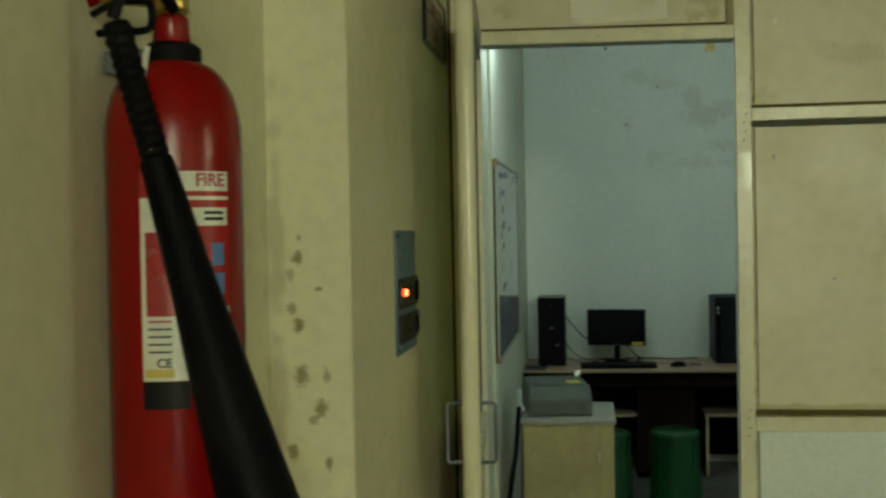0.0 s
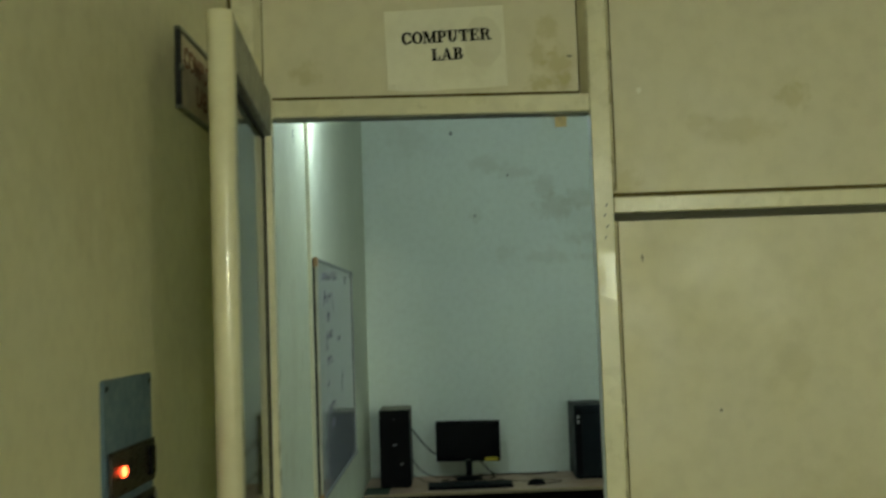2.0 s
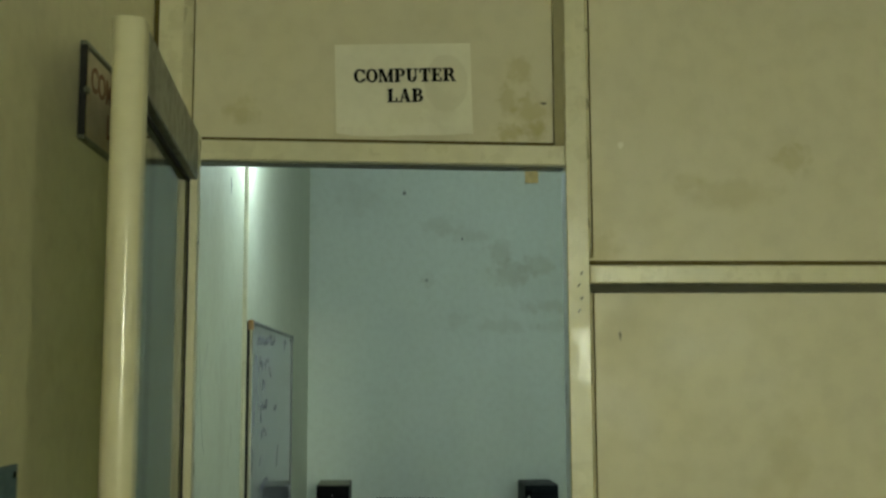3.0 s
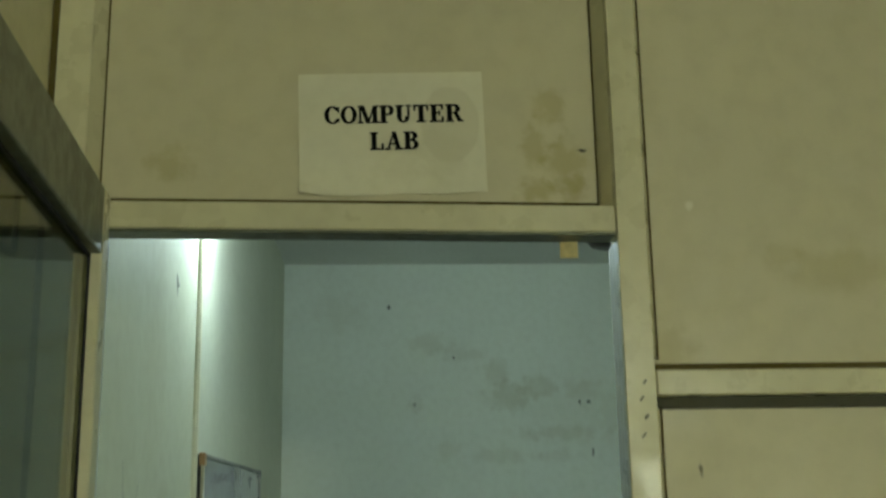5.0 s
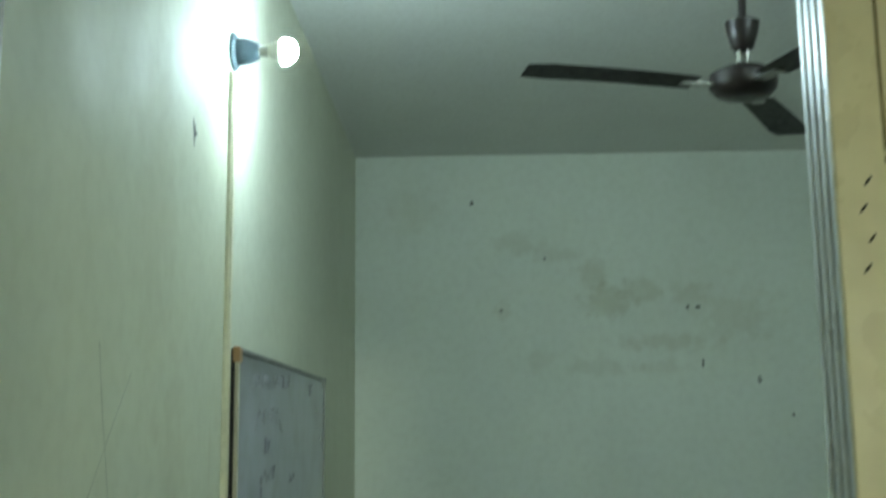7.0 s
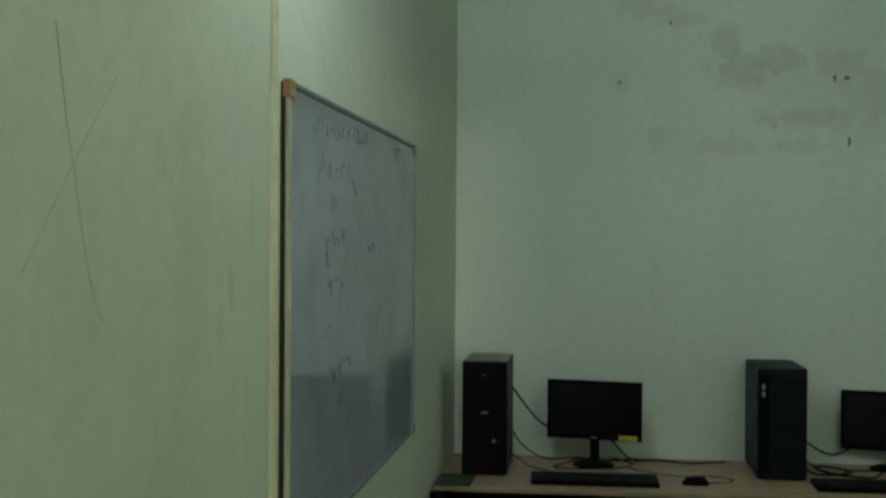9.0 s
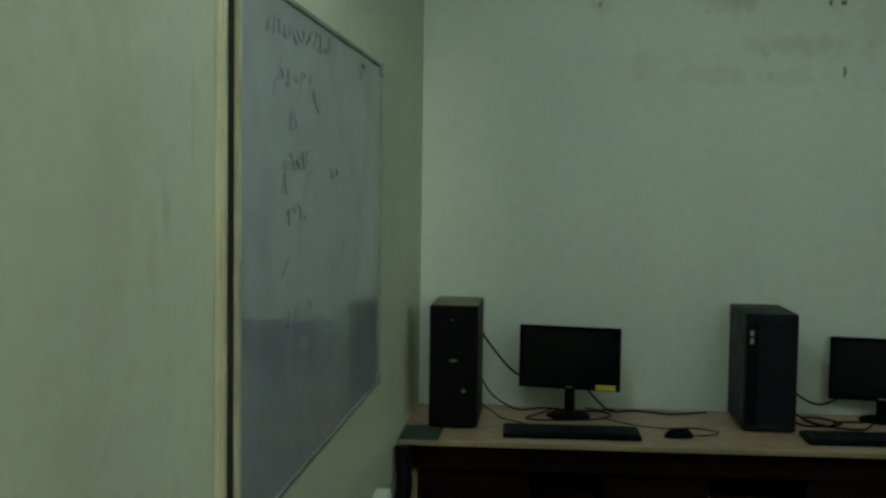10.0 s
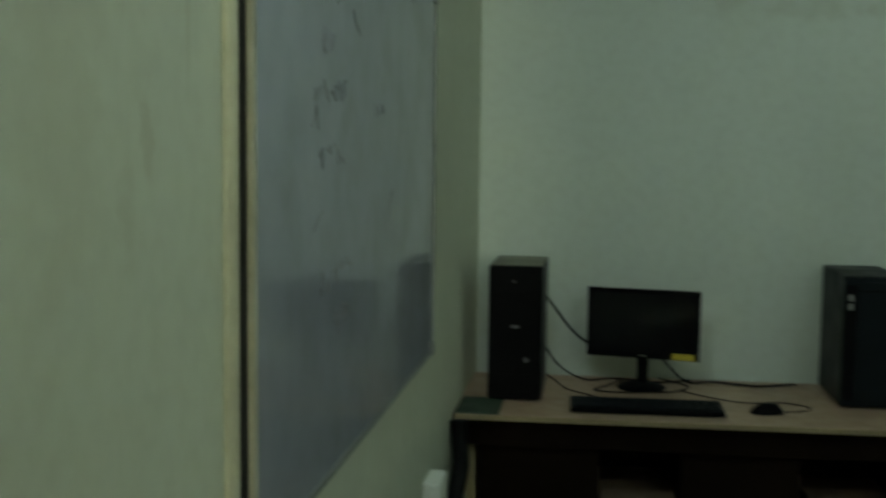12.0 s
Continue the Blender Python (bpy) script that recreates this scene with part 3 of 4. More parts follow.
def paper_notice():
    n = thing("paper_notice", "white paper notice reading COMPUTER LAB taped above the door", "notice", pose(0.3615, BACK - 0.004, 2.4525, 90) @ pose(0, 0, 0, 0, 0, 1.4))
    bm = bmesh.new()
    w, h, nx, ny = 0.306, 0.211, 16, 10
    rows = []
    for j in range(ny + 1):
        row = []
        for k in range(nx + 1):
            x, y = -w / 2 + w * k / nx, -h / 2 + h * j / ny
            z = 0.0012 + 0.0008 * math.sin(9 * x + 22 * y)
            curl = max(0.0, 1 - math.hypot(x + w / 2, (y + h / 2) * 1.6) / 0.045)
            z += 0.010 * curl ** 1.5
            y2 = y + 0.006 * curl + (0.0007 * math.sin(k * 0.9) if j == 0 else 0)
            if j == 0 and x > 0.06:
                z += 0.0015
            row.append(bm.verts.new((x, y2, z)))
        rows.append(row)
    for a, c in zip(rows, rows[1:]):
        for k in range(nx):
            bm.faces.new((a[k], a[k + 1], c[k + 1], c[k]))
    part("sheet", bm, paper_white, n)
    serif_line("COMPUTER", n, 0.230, 0.0310, 0.0035, 0.0325, 0.0032)
    serif_line("LAB", n, 0.082, 0.0310, 0.0035, -0.0140, 0.0032)


paper_notice()


def wall_sign():
    s = thing("wall_sign", "framed COMPUTER LAB sign board on the corridor wall behind the door", "sign", pose(-0.1895, 2.70, 2.292, 90, 0, 90))
    part("board", box(-0.205, 0.205, -0.078, 0.078, 0.0, 0.006, 0.001), sign_tan, s)
    for a in ((-0.212, 0.212, 0.078, 0.085), (-0.212, 0.212, -0.085, -0.078)):
        part("frame_strip", box(a[0], a[1], a[2], a[3], 0, 0.012, 0.001), alu_grey, s)
    for a in ((-0.212, -0.205), (0.205, 0.212)):
        part("frame_strip", box(a[0], a[1], -0.0778, 0.0778, 0, 0.012, 0.001), board_back, s)
    written("COMPUTER", 0.062, "lettering", ink_red, s, pose(0.0, 0.032, 0.0068), bold=0.0012, wide=1.0)
    written("LAB", 0.062, "lettering", ink_red, s, pose(0.0, -0.030, 0.0068), bold=0.0012)
    part("clip", box(-0.217, -0.200, -0.006, 0.004, 0.010, 0.016, 0.001), alu_grey, s)


wall_sign()


def switch_board():
    s = thing("switch_board", "blue grey switch board with a lit red indicator on the wall", "switch board", pose(-0.190, 2.110, 1.540, 90, 0, 90))
    # local: x along the wall (away), y up, z out of the wall
    part("plate", box(-0.136, 0.136, -0.147, 0.147, 0.0, 0.006, 0.002), plate_blue, s)
    for x, y in ((-0.122, 0.133), (0.122, 0.133), (-0.122, -0.133), (0.122, -0.133)):
        part("screw", turned([(0.005, 0.006), (0.004, 0.008), (0.001, 0.0085)], 10), label_black, s, m=pose(x, y, 0))
    for y0, y1 in ((-0.038, 0.034), (-0.120, -0.052)):
        mod = part("socket_module", box(-0.120, 0.128, y0, y1, 0.0062, 0.013, 0.002, 2), bakelite, s, "dark brown bakelite switch and socket")
        part("rocker", box(0.082, 0.112, y0 + 0.012, y1 - 0.012, 0.0131, 0.019, 0.002, 2), black_plastic, mod)
        for k in range(3):
            part("pin_hole", turned([(0.005, 0.0132), (0.005, 0.0138)], 10), label_black, mod, m=pose(-0.02 + 0.022 * (k - 1), (y0 + y1) / 2 + (0.014 if k == 1 else -0.008), 0))
    part("indicator", turned([(0.0085, 0.0132), (0.008, 0.017), (0.004, 0.019)], 14), neon, s, "lit red neon indicator", m=pose(-0.062, -0.001, 0))
    part("screw_head", turned([(0.006, 0.0192), (0.005, 0.022), (0.002, 0.023)], 10), steel, s, m=pose(0.100, -0.06, 0))


switch_board()


def extinguisher():
    R = 0.085
    cx, cy, z0 = -0.2610, 0.802, 1.228
    e = thing("fire_extinguisher", "red gas fire extinguisher with black horn hung on the wall", "fire extinguisher", pose(cx, cy, z0))
    prof = [(0.02, 0.0), (R - 0.012, 0.0), (R - 0.004, 0.004), (R, 0.014), (R, 0.575)]
    prof += [(0.030 + (R - 0.030) * math.cos(a), 0.575 + 0.098 * math.sin(a)) for a in [radians(8 * k) for k in range(1, 12)]]
    prof += [(0.030, 0.68), (0.026, 0.69)]
    part("cylinder", turned(prof, 48), red_paint, e, smooth=40)
    part("collar", turned([(0.034, 0.668), (0.037, 0.671), (0.037, 0.690), (0.030, 0.696)], 24), black_rubber, e, smooth=40)
    part("neck_ring", turned([(0.022, 0.696), (0.024, 0.700), (0.022, 0.728), (0.018, 0.732)], 20), red_paint, e, "red neck ring", smooth=40)
    v = part("valve", turned([(0.018, 0.7325), (0.023, 0.738), (0.023, 0.760), (0.026, 0.765), (0.026, 0.785), (0.015, 0.795), (0.015, 0.815)], 20), brass, e, "brass valve", smooth=40)
    part("safety_pin", tube([(-0.02, -0.030, 0.775), (0.03, -0.032, 0.775)], 0.0025, 8), steel, v)
    part("outlet", tube([(-0.015, -0.008, 0.752), (-0.085, -0.036, 0.756)], 0.011, 12), brass, v, smooth=40)
    part("outlet_cap", tube([(-0.0852, -0.036, 0.756), (-0.100, -0.042, 0.744), (-0.102, -0.043, 0.715)], [0.0135, 0.0125, 0.011], 12), red_paint, v, "red outlet cap", smooth=40)
    part("lever", box(-0.095, 0.02, -0.009, 0.009, 0.802, 0.810, 0.002, 2), red_paint, e, "red squeeze lever", m=pose(0, 0, 0, 0, 4, 22))
    loop = [(-0.082, -0.05, 0.728), (-0.05, -0.055, 0.740), (-0.014, -0.05, 0.742), (-0.008, -0.045, 0.735), (-0.012, -0.045, 0.708), (-0.05, -0.052, 0.706), (-0.075, -0.052, 0.704)]
    part("carry_loop", tube(curved(loop, 3), 0.005, 8), black_plastic, e, "black metal carrying loop", smooth=40)
    # the hose bracket and the horn with its ribbed grip, in front of the cylinder
    loop = [(0.015, -0.03, 0.735), (0.01, -0.07, 0.752), (-0.02, -0.098, 0.742), (-0.033, -0.102, 0.712)]
    part("hose_elbow", tube(curved(loop, 5), 0.008, 10), black_plastic, e, smooth=50)
    a, b = Vector((-0.030, -0.100, 0.705)), Vector((0.170, -0.120, 0.03))
    pts, rad = [], []
    for k in range(25):
        t = 0.235 * k / 24
        pts.append(a.lerp(b, t))
        rad.append(0.0160 + (0.0018 if k % 2 else -0.0006))
    part("grip", tube(pts, rad, 16), black_rubber, e, "ribbed black rubber grip", smooth=25)
    ts = [0.235, 0.24, 0.45, 0.60, 0.75, 0.90, 1.0]
    part("horn", tube([a.lerp(b, t) for t in ts], [0.016, 0.0195, 0.027, 0.035, 0.042, 0.050, 0.056], 28), black_plastic, e, "black plastic discharge horn", smooth=30)
    part("tie_strap", box(-0.004, 0.004, -0.0012, 0.0, 0.0, 0.085, 0.0005), label_white, e, m=pose(-0.012, -0.088, 0.60, -12, 6, 0))
    # wrapped label
    def wrap(name, mat, a0, a1, z0, z1, lift, parent, label=""):
        bm = bmesh.new()
        n = 10
        z0, z1 = 0.915 * z0 + 0.060, 0.915 * z1 + 0.060
        rows = [[bm.verts.new(((R + lift) * math.cos(radians(a0 + (a1 - a0) * k / n)), (R + lift) * math.sin(radians(a0 + (a1 - a0) * k / n)), z)) for k in range(n + 1)] for z in (z0, z1)]
        for k in range(n):
            bm.faces.new((rows[0][k], rows[0][k + 1], rows[1][k + 1], rows[1][k]))
        bmesh.ops.recalc_face_normals(bm, faces=bm.faces)
        return part(name, bm, mat, parent, label, smooth=60)
    lab = wrap("label", label_white, -98, -22, 0.240, 0.515, 0.0004, e, "red and white printed instruction sticker")
    wrap("red_field", label_red, -94, -70, 0.325, 0.435, 0.0008, lab)
    wrap("red_field", label_red, -62, -22, 0.335, 0.477, 0.0008, lab)
    wrap("red_field", label_red, -62, -22, 0.482, 0.489, 0.0008, lab)
    wrap("corner_field", label_red, -98, -66, 0.480, 0.515, 0.0008, lab)
    for z in (0.420, 0.380):
        wrap("picture_field", label_blue, -40, -28, z - 0.030, z, 0.0012, lab)
    wrap("white_field", label_white, -56, -24, 0.443, 0.467, 0.0012, lab)
    for z in (0.450, 0.458):
        wrap("text_bar", label_black, -46, -28, z, z + 0.004, 0.0016, lab)
    for k in range(5):
        wrap("text_bar", label_red if k < 1 else label_black, -93, -74, 0.317 - 0.010 * k, 0.3195 - 0.010 * k, 0.0008, lab)
    wrap("gold_bar", label_gold, -96, -72, 0.245, 0.256, 0.0008, lab)
    wrap("black_band", label_black, -98, -60, 0.203, 0.2395, 0.0006, e, "black lower band of the sticker")
    # FIRE heading, bent by being set flat on the flank
    ang = -40
    written("FIRE", 0.022, "lettering", label_red, lab, pose((R + 0.0012) * math.cos(radians(ang)), (R + 0.0012) * math.sin(radians(ang)), 0.520, 90, 0, 90 + ang), bold=0.0005)
    written("CE", 0.015, "lettering", label_black, lab, pose((R + 0.0016) * math.cos(radians(-80)), (R + 0.0016) * math.sin(radians(-80)), 0.301, 90, 0, 10), bold=0.0002)
    part("wall_hook", box(-0.085, -0.03, -0.015, 0.015, 0.66, 0.69, 0.002), dim_silver, e)


extinguisher()


def unseen_tube_light(m, strength, colour, reach, label, group=""):
    t = thing("unseen_tube_light", label, "light", m, group=group)
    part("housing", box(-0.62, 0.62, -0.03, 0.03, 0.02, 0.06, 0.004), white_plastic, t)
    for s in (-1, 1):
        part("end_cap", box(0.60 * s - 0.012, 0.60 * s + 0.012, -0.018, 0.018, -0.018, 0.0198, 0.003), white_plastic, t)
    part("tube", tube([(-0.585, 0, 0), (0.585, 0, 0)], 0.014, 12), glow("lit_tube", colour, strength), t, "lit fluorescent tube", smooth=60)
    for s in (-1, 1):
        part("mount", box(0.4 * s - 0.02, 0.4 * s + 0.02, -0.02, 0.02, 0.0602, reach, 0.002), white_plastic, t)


# Both corridor tubes are out of view, added and placed to balance its brightness.
unseen_tube_light(pose(2.6, -7.92, 2.35, 90), TUBE_A, TUBE_COLOUR, 0.0795, "unseen lit tube added on the corridor end wall for light", "corridor lights")
unseen_tube_light(pose(5.12, -0.4, 2.30, 90, 0, 90), TUBE_B, TUBE_COLOUR, 0.0795, "unseen lit tube added on the corridor side wall for light", "corridor lights")
unseen_tube_light(pose(2.00, 3.175, 2.92, 90), TUBE_LAB, BULB_COLOUR, 0.078, "lit fluorescent tube above the lab door")


# ---- lab things ----
def whiteboard():
    L, Hh = 1.566, 0.966
    # local: x along the wall, y up, z out of the wall
    w = thing("whiteboard", "worn whiteboard with faint writing hung on the lab wall", "whiteboard", pose(-0.205, 5.440, 1.545, 90, 0, 90) @ pose(0, 0, 0, 0, 0, 0.3))
    # The dark gap behind the board is filled in as a black backing.
    part("backing", box(-L / 2 + 0.0005, L / 2 - 0.0005, -Hh / 2 + 0.004, Hh / 2 - 0.004, 0.003, 0.0235), board_back, w)
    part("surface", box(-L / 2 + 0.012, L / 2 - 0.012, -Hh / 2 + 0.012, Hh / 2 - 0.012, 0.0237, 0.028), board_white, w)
    for y0, y1 in ((-Hh / 2, -Hh / 2 + 0.012), (Hh / 2 - 0.012, Hh / 2)):
        part("frame_strip", box(-L / 2 + 0.018, L / 2 - 0.010, y0, y1, 0.0237, 0.033, 0.002), board_rim, w)
    part("frame_strip", box(-L / 2, -L / 2 + 0.018, -Hh / 2 + 0.012, Hh / 2 - 0.012, 0.0237, 0.033, 0.002), board_frame, w, "tan worn frame strip")
    part("frame_strip", box(L / 2 - 0.010, L / 2, -Hh / 2 + 0.012, Hh / 2 - 0.012, 0.0237, 0.033, 0.002), board_rim, w)
    for sx in (-1, 1):
        for sy in (-1, 1):
            part("corner_cap", box(min(sx * (L / 2 + 0.002), sx * (L / 2 - 0.036)), max(sx * (L / 2 + 0.002), sx * (L / 2 - 0.036)), min(sy * (Hh / 2 + 0.002), sy * (Hh / 2 - 0.036)),
                     max(sy * (Hh / 2 + 0.002), sy * (Hh / 2 - 0.036)), 0.018, 0.036, 0.004, 2), corner_brown if sx < 0 else board_rim, w, "brown plastic corner cap" if sx < 0 else "dark grey corner cap")
    rnd = random.Random(4)
    lines = [(-0.594, 0.415, 15, 0.62), (-0.50, 0.325, 5, 0.32), (-0.42, 0.249, 4, 0.07), (-0.455, 0.168, 5, 0.24), (-0.47, 0.125, 1, 0.05), (-0.43, 0.060, 4, 0.20), (-0.436, -0.145, 5, 0.26),
             (-0.332, -0.222, 4, 0.10), (0.38, 0.425, 3, 0.10), (0.0, 0.15, 2, 0.12)]
    for x, y, rise in ((-0.54, 0.325, 0.07), (-0.466, -0.041, 0.03), (0.13, -0.06, 0.09), (-0.19, 0.30, -0.04)):
        part("marker_stroke", tube(curved([(x, y - rise / 2, 0.0281), (x + 0.02, y, 0.0281), (x + 0.06, y + rise / 2, 0.0281)], 4), 0.0018, 4), faint_ink, w)
    for x, y, n, wide in lines:
        for k in range(n):
            px = x + wide * k / n
            pts = [(px + 0.009 * j + rnd.uniform(-0.012, 0.012), y + 0.035 * (px - x) + rnd.uniform(-0.022, 0.022), 0.0281) for j in range(4)]
            part("marker_stroke", tube(curved(pts, 4), 0.0018, 4), faint_ink, w)


whiteboard()


def conduit():
    c = thing("conduit_strip", "yellowed plastic cable conduit running up the lab wall", "conduit", pose(-0.205, 4.652, 0.0))
    part("casing", box(0, 0.010, -0.020, 0.010, 0.02, 2.70, 0.002), conduit_white, c)
    part("cover", box(0.0102, 0.014, -0.016, 0.006, 0.02, 2.70, 0.0015), conduit_white, c)
    for z in (0.95, 1.905, 2.69):
        part("clip", box(0.0, 0.016, 0.0105, 0.017, z - 0.008, z + 0.008, 0.001), pale_edge, c)


conduit()


def bulb_lamp(m, strength):
    b = thing("wall_bulb", "lit white bulb in a grey angled holder on the lab wall", "lamp", m)
    part("round_base", turned([(0.048, 0.0), (0.048, 0.006), (0.040, 0.012)], 24), holder_grey, b, smooth=40)
    part("holder", turned([(0.034, 0.0125), (0.034, 0.03), (0.028, 0.05), (0.022, 0.062), (0.018, 0.066)], 24), holder_grey, b, "blue grey lamp holder", smooth=40)
    part("cap", turned([(0.0135, 0.0665), (0.0135, 0.088)], 20), steel, b, smooth=40)
    part("bulb_housing", turned([(0.0135, 0.0885), (0.020, 0.098), (0.029, 0.122)], 24), white_plastic, b, "white plastic bulb housing", smooth=40)
    prof = [(0.029, 0.1222)] + [(0.031 * math.cos(a), 0.131 + 0.031 * math.sin(a)) for a in [radians(x) for x in range(-12, 86, 12)]]
    part("glass_bulb", turned(prof, 24), glow("lit_bulb", BULB_COLOUR, strength), b, "glowing white bulb", smooth=60)


bulb_lamp(pose(-0.205, 4.672, 2.764, 0, 90, 0), BULB)


def ceiling_fan():
    f = thing("ceiling_fan", "dark brown three-bladed ceiling fan at rest", "fan", pose(1.118, 4.905, 2.738, 2, 2, 0))
    part("motor_housing", turned([(0.03, -0.046), (0.070, -0.040), (0.088, -0.020), (0.092, 0.0), (0.088, 0.018), (0.062, 0.036), (0.030, 0.044), (0.014, 0.05)], 36), fan_brown, f, smooth=40)
    part("lower_cup", turned([(0.020, 0.085), (0.030, 0.095), (0.042, 0.140), (0.046, 0.165), (0.030, 0.172)], 24), fan_brown, f, smooth=40)
    for s in (-1, 1):
        part("shackle", box(-0.003 + 0.012 * s, 0.003 + 0.012 * s, -0.010, 0.010, 0.046, 0.100, 0.001), steel, f)
    part("bolt", tube([(-0.022, 0, 0.075), (0.022, 0, 0.075)], 0.005, 8), steel, f)
    part("down_rod", tube([(0, 0, 0.165), (0, 0, 0.44)], 0.011, 12), fan_brown, f, smooth=50)
    part("ceiling_cup", turned([(0.016, 0.40), (0.045, 0.44), (0.055, 0.49), (0.055, TOP - 2.738 - 0.006)], 24), fan_brown, f, smooth=40)
    for ang in (191, 62, 288):
        bm = bmesh.new()
        n = 8
        rows = []
        for k in range(n + 1):
            x = 0.135 + (0.600 - 0.135) * k / n
            half = 0.050 + 0.012 * k / n
            if k == n:
                half -= 0.012
            rows.append([bm.verts.new((x, s * half, 0.003 * s * (1 - 0.3 * k / n) + 0.004 * math.sin(3 * k / n))) for s in (-1, -0.4, 0.4, 1)])
        for a, c in zip(rows, rows[1:]):
            for j in range(3):
                bm.faces.new((a[j], a[j + 1], c[j + 1], c[j]))
        bmesh.ops.solidify(bm, geom=bm.faces[:], thickness=0.0025)
        bl = part("blade", bm, fan_brown, f, m=pose(0, 0, -0.012, 0, 0, ang), smooth=40)
        part("blade_iron", box(0.085, 0.175, -0.018, 0.018, -0.006, -0.001, 0.002), steel, bl)


ceiling_fan()


def desk():
    x0, x1, yf, yb = -0.198, 2.62, 6.845, 7.545
    d = thing("computer_desk", "long computer desk with pinkish beige top and dark brown fronts", "desk", pose(x0, yf, 0, 0, 0, 1.5))
    X = lambda x: x - x0
    part("desktop", box(0, x1 - x0, 0, yb - yf, 0.732, 0.750, 0.002), desk_top_wood, d, "pinkish beige laminate top")
    part("front_edging", box(0.0, x1 - x0, -0.0025, -0.0002, 0.7328, 0.7495, 0.0008), pale_edge, d)
    part("apron", box(0.03, x1 - x0, 0.075, 0.095, 0.63, 0.7315), desk_dark, d)
    part("back_panel", box(0.0, x1 - x0, 0.66, 0.678, 0.06, 0.7255), desk_dark, d)
    for a, b in ((-0.12, 0.285), (0.555, 0.94), (1.295, 1.68), (2.03, 2.42)):
        part("front_panel", box(X(a), X(b), 0.112, 0.130, 0.05, 0.7315, 0.002), desk_dark, d)
        part("side_panel", box(X(a), X(a) + 0.018, 0.1305, 0.69, 0.02, 0.7255), desk_dark, d)
        part("side_panel", box(X(b) - 0.018, X(b), 0.1305, 0.69, 0.02, 0.7255), desk_dark, d)
    part("side_leg", box(X(-0.168), X(-0.135), 0.14, 0.60, 0.0, 0.7255, 0.002), pale_edge, d, "pale chipboard side of the desk")
    for a, b in ((0.290, 0.550), (1.005, 1.285), (1.74, 2.02)):
        part("shelf_board", box(X(a), X(b), 0.118, 0.55, 0.420, 0.438, 0.001), shelf_wood, d)
        part("shelf_edge", box(X(a), X(b), 0.1155, 0.1178, 0.421, 0.4375), pale_edge, d)
        part("shelf_side", box(X(a), X(a) + 0.018, 0.118, 0.55, 0.02, 0.4195, 0.001), desk_dark, d)
        part("shelf_edge", box(X(a) + 0.001, X(a) + 0.0175, 0.1155, 0.1178, 0.02, 0.4195), pale_edge, d)


desk()


def tower(x0, x1, yf, yb, z1, front, top, label, style):
    w, dp, h = x1 - x0, yb - yf, z1 - 0.75
    t = thing("computer_tower", label, "computer", pose((x0 + x1) / 2, yf, 0.75), group="computers on the desk")
    for fx in (-w / 2 + 0.03, w / 2 - 0.03):
        for fy in (0.05, dp - 0.05):
            part("foot", turned([(0.012, 0.0), (0.012, 0.0078)], 10), black_rubber, t, m=pose(fx, fy, 0))
    part("case", box(-w / 2, w / 2, 0.022, dp, 0.008, h - 0.004, 0.003), case_side, t)
    part("top_cover", box(-w / 2 + 0.001, w / 2 - 0.001, 0.023, dp - 0.001, h - 0.0038, h, 0.001), top, t)
    part("side_cover", box(-w / 2 - 0.0012, -w / 2 - 0.0001, 0.026, dp - 0.005, 0.014, h - 0.004), case_side, t)
    f = part("front_bezel", box(-w / 2, w / 2, 0.0, 0.0218, 0.008, h - 0.001, 0.006, 3), front, t)
    if style == 1:
        for z in (h - 0.095, h - 0.140):
            part("drive_cover", box(-w / 2 + 0.018, w / 2 - 0.018, -0.0022, -0.0002, z, z + 0.038, 0.0008), black_plastic, f)
        part("badge", box(-0.014, 0.014, -0.002, -0.0002, h - 0.215, h - 0.205, 0.001), dim_silver, f, "small silver badge")
        part("power_button", turned([(0.009, 0), (0.008, 0.003)], 16), dim_silver, f, "silver power button", m=pose(0.040, -0.0003, h - 0.325, 90))
        part("reset_button", turned([(0.004, 0), (0.003, 0.003)], 12), dim_silver, f, m=pose(-0.005, -0.0003, h - 0.055, 90))
        for k in range(6):
            part("vent_slat", box(-w / 2 + 0.03, w / 2 - 0.03, -0.002, -0.0002, 0.03 + 0.012 * k, 0.036 + 0.012 * k), black_plastic, f)
    else:
        part("side_trim", box(-w / 2 + 0.004, -w / 2 + 0.040, -0.004, -0.0002, 0.03, h - 0.03, 0.0015), black_plastic, f)
        for z in (h - 0.085, h - 0.115):
            part("power_button", box(-w / 2 + 0.014, -w / 2 + 0.028, -0.0065, -0.0042, z, z + 0.022, 0.001), steel, f, "silver button")
        part("front_door", box(-w / 2 + 0.044, w / 2 - 0.006, -0.005, -0.0002, 0.02, h - 0.02, 0.003, 2), front, f)
        part("top_trim", box(-w / 2 + 0.044, w / 2 - 0.006, -0.007, -0.0052, h - 0.052, h - 0.046), black_plastic, f)


tower(-0.108, 0.076, 7.06, 7.42, 1.222, black_plastic, case_top, "black computer tower standing on the desk near the corner", 1)
tower(1.090, 1.284, 7.17, 7.55, 1.206, grey_plastic, case_side, "dark blue grey computer tower standing on the desk", 2)


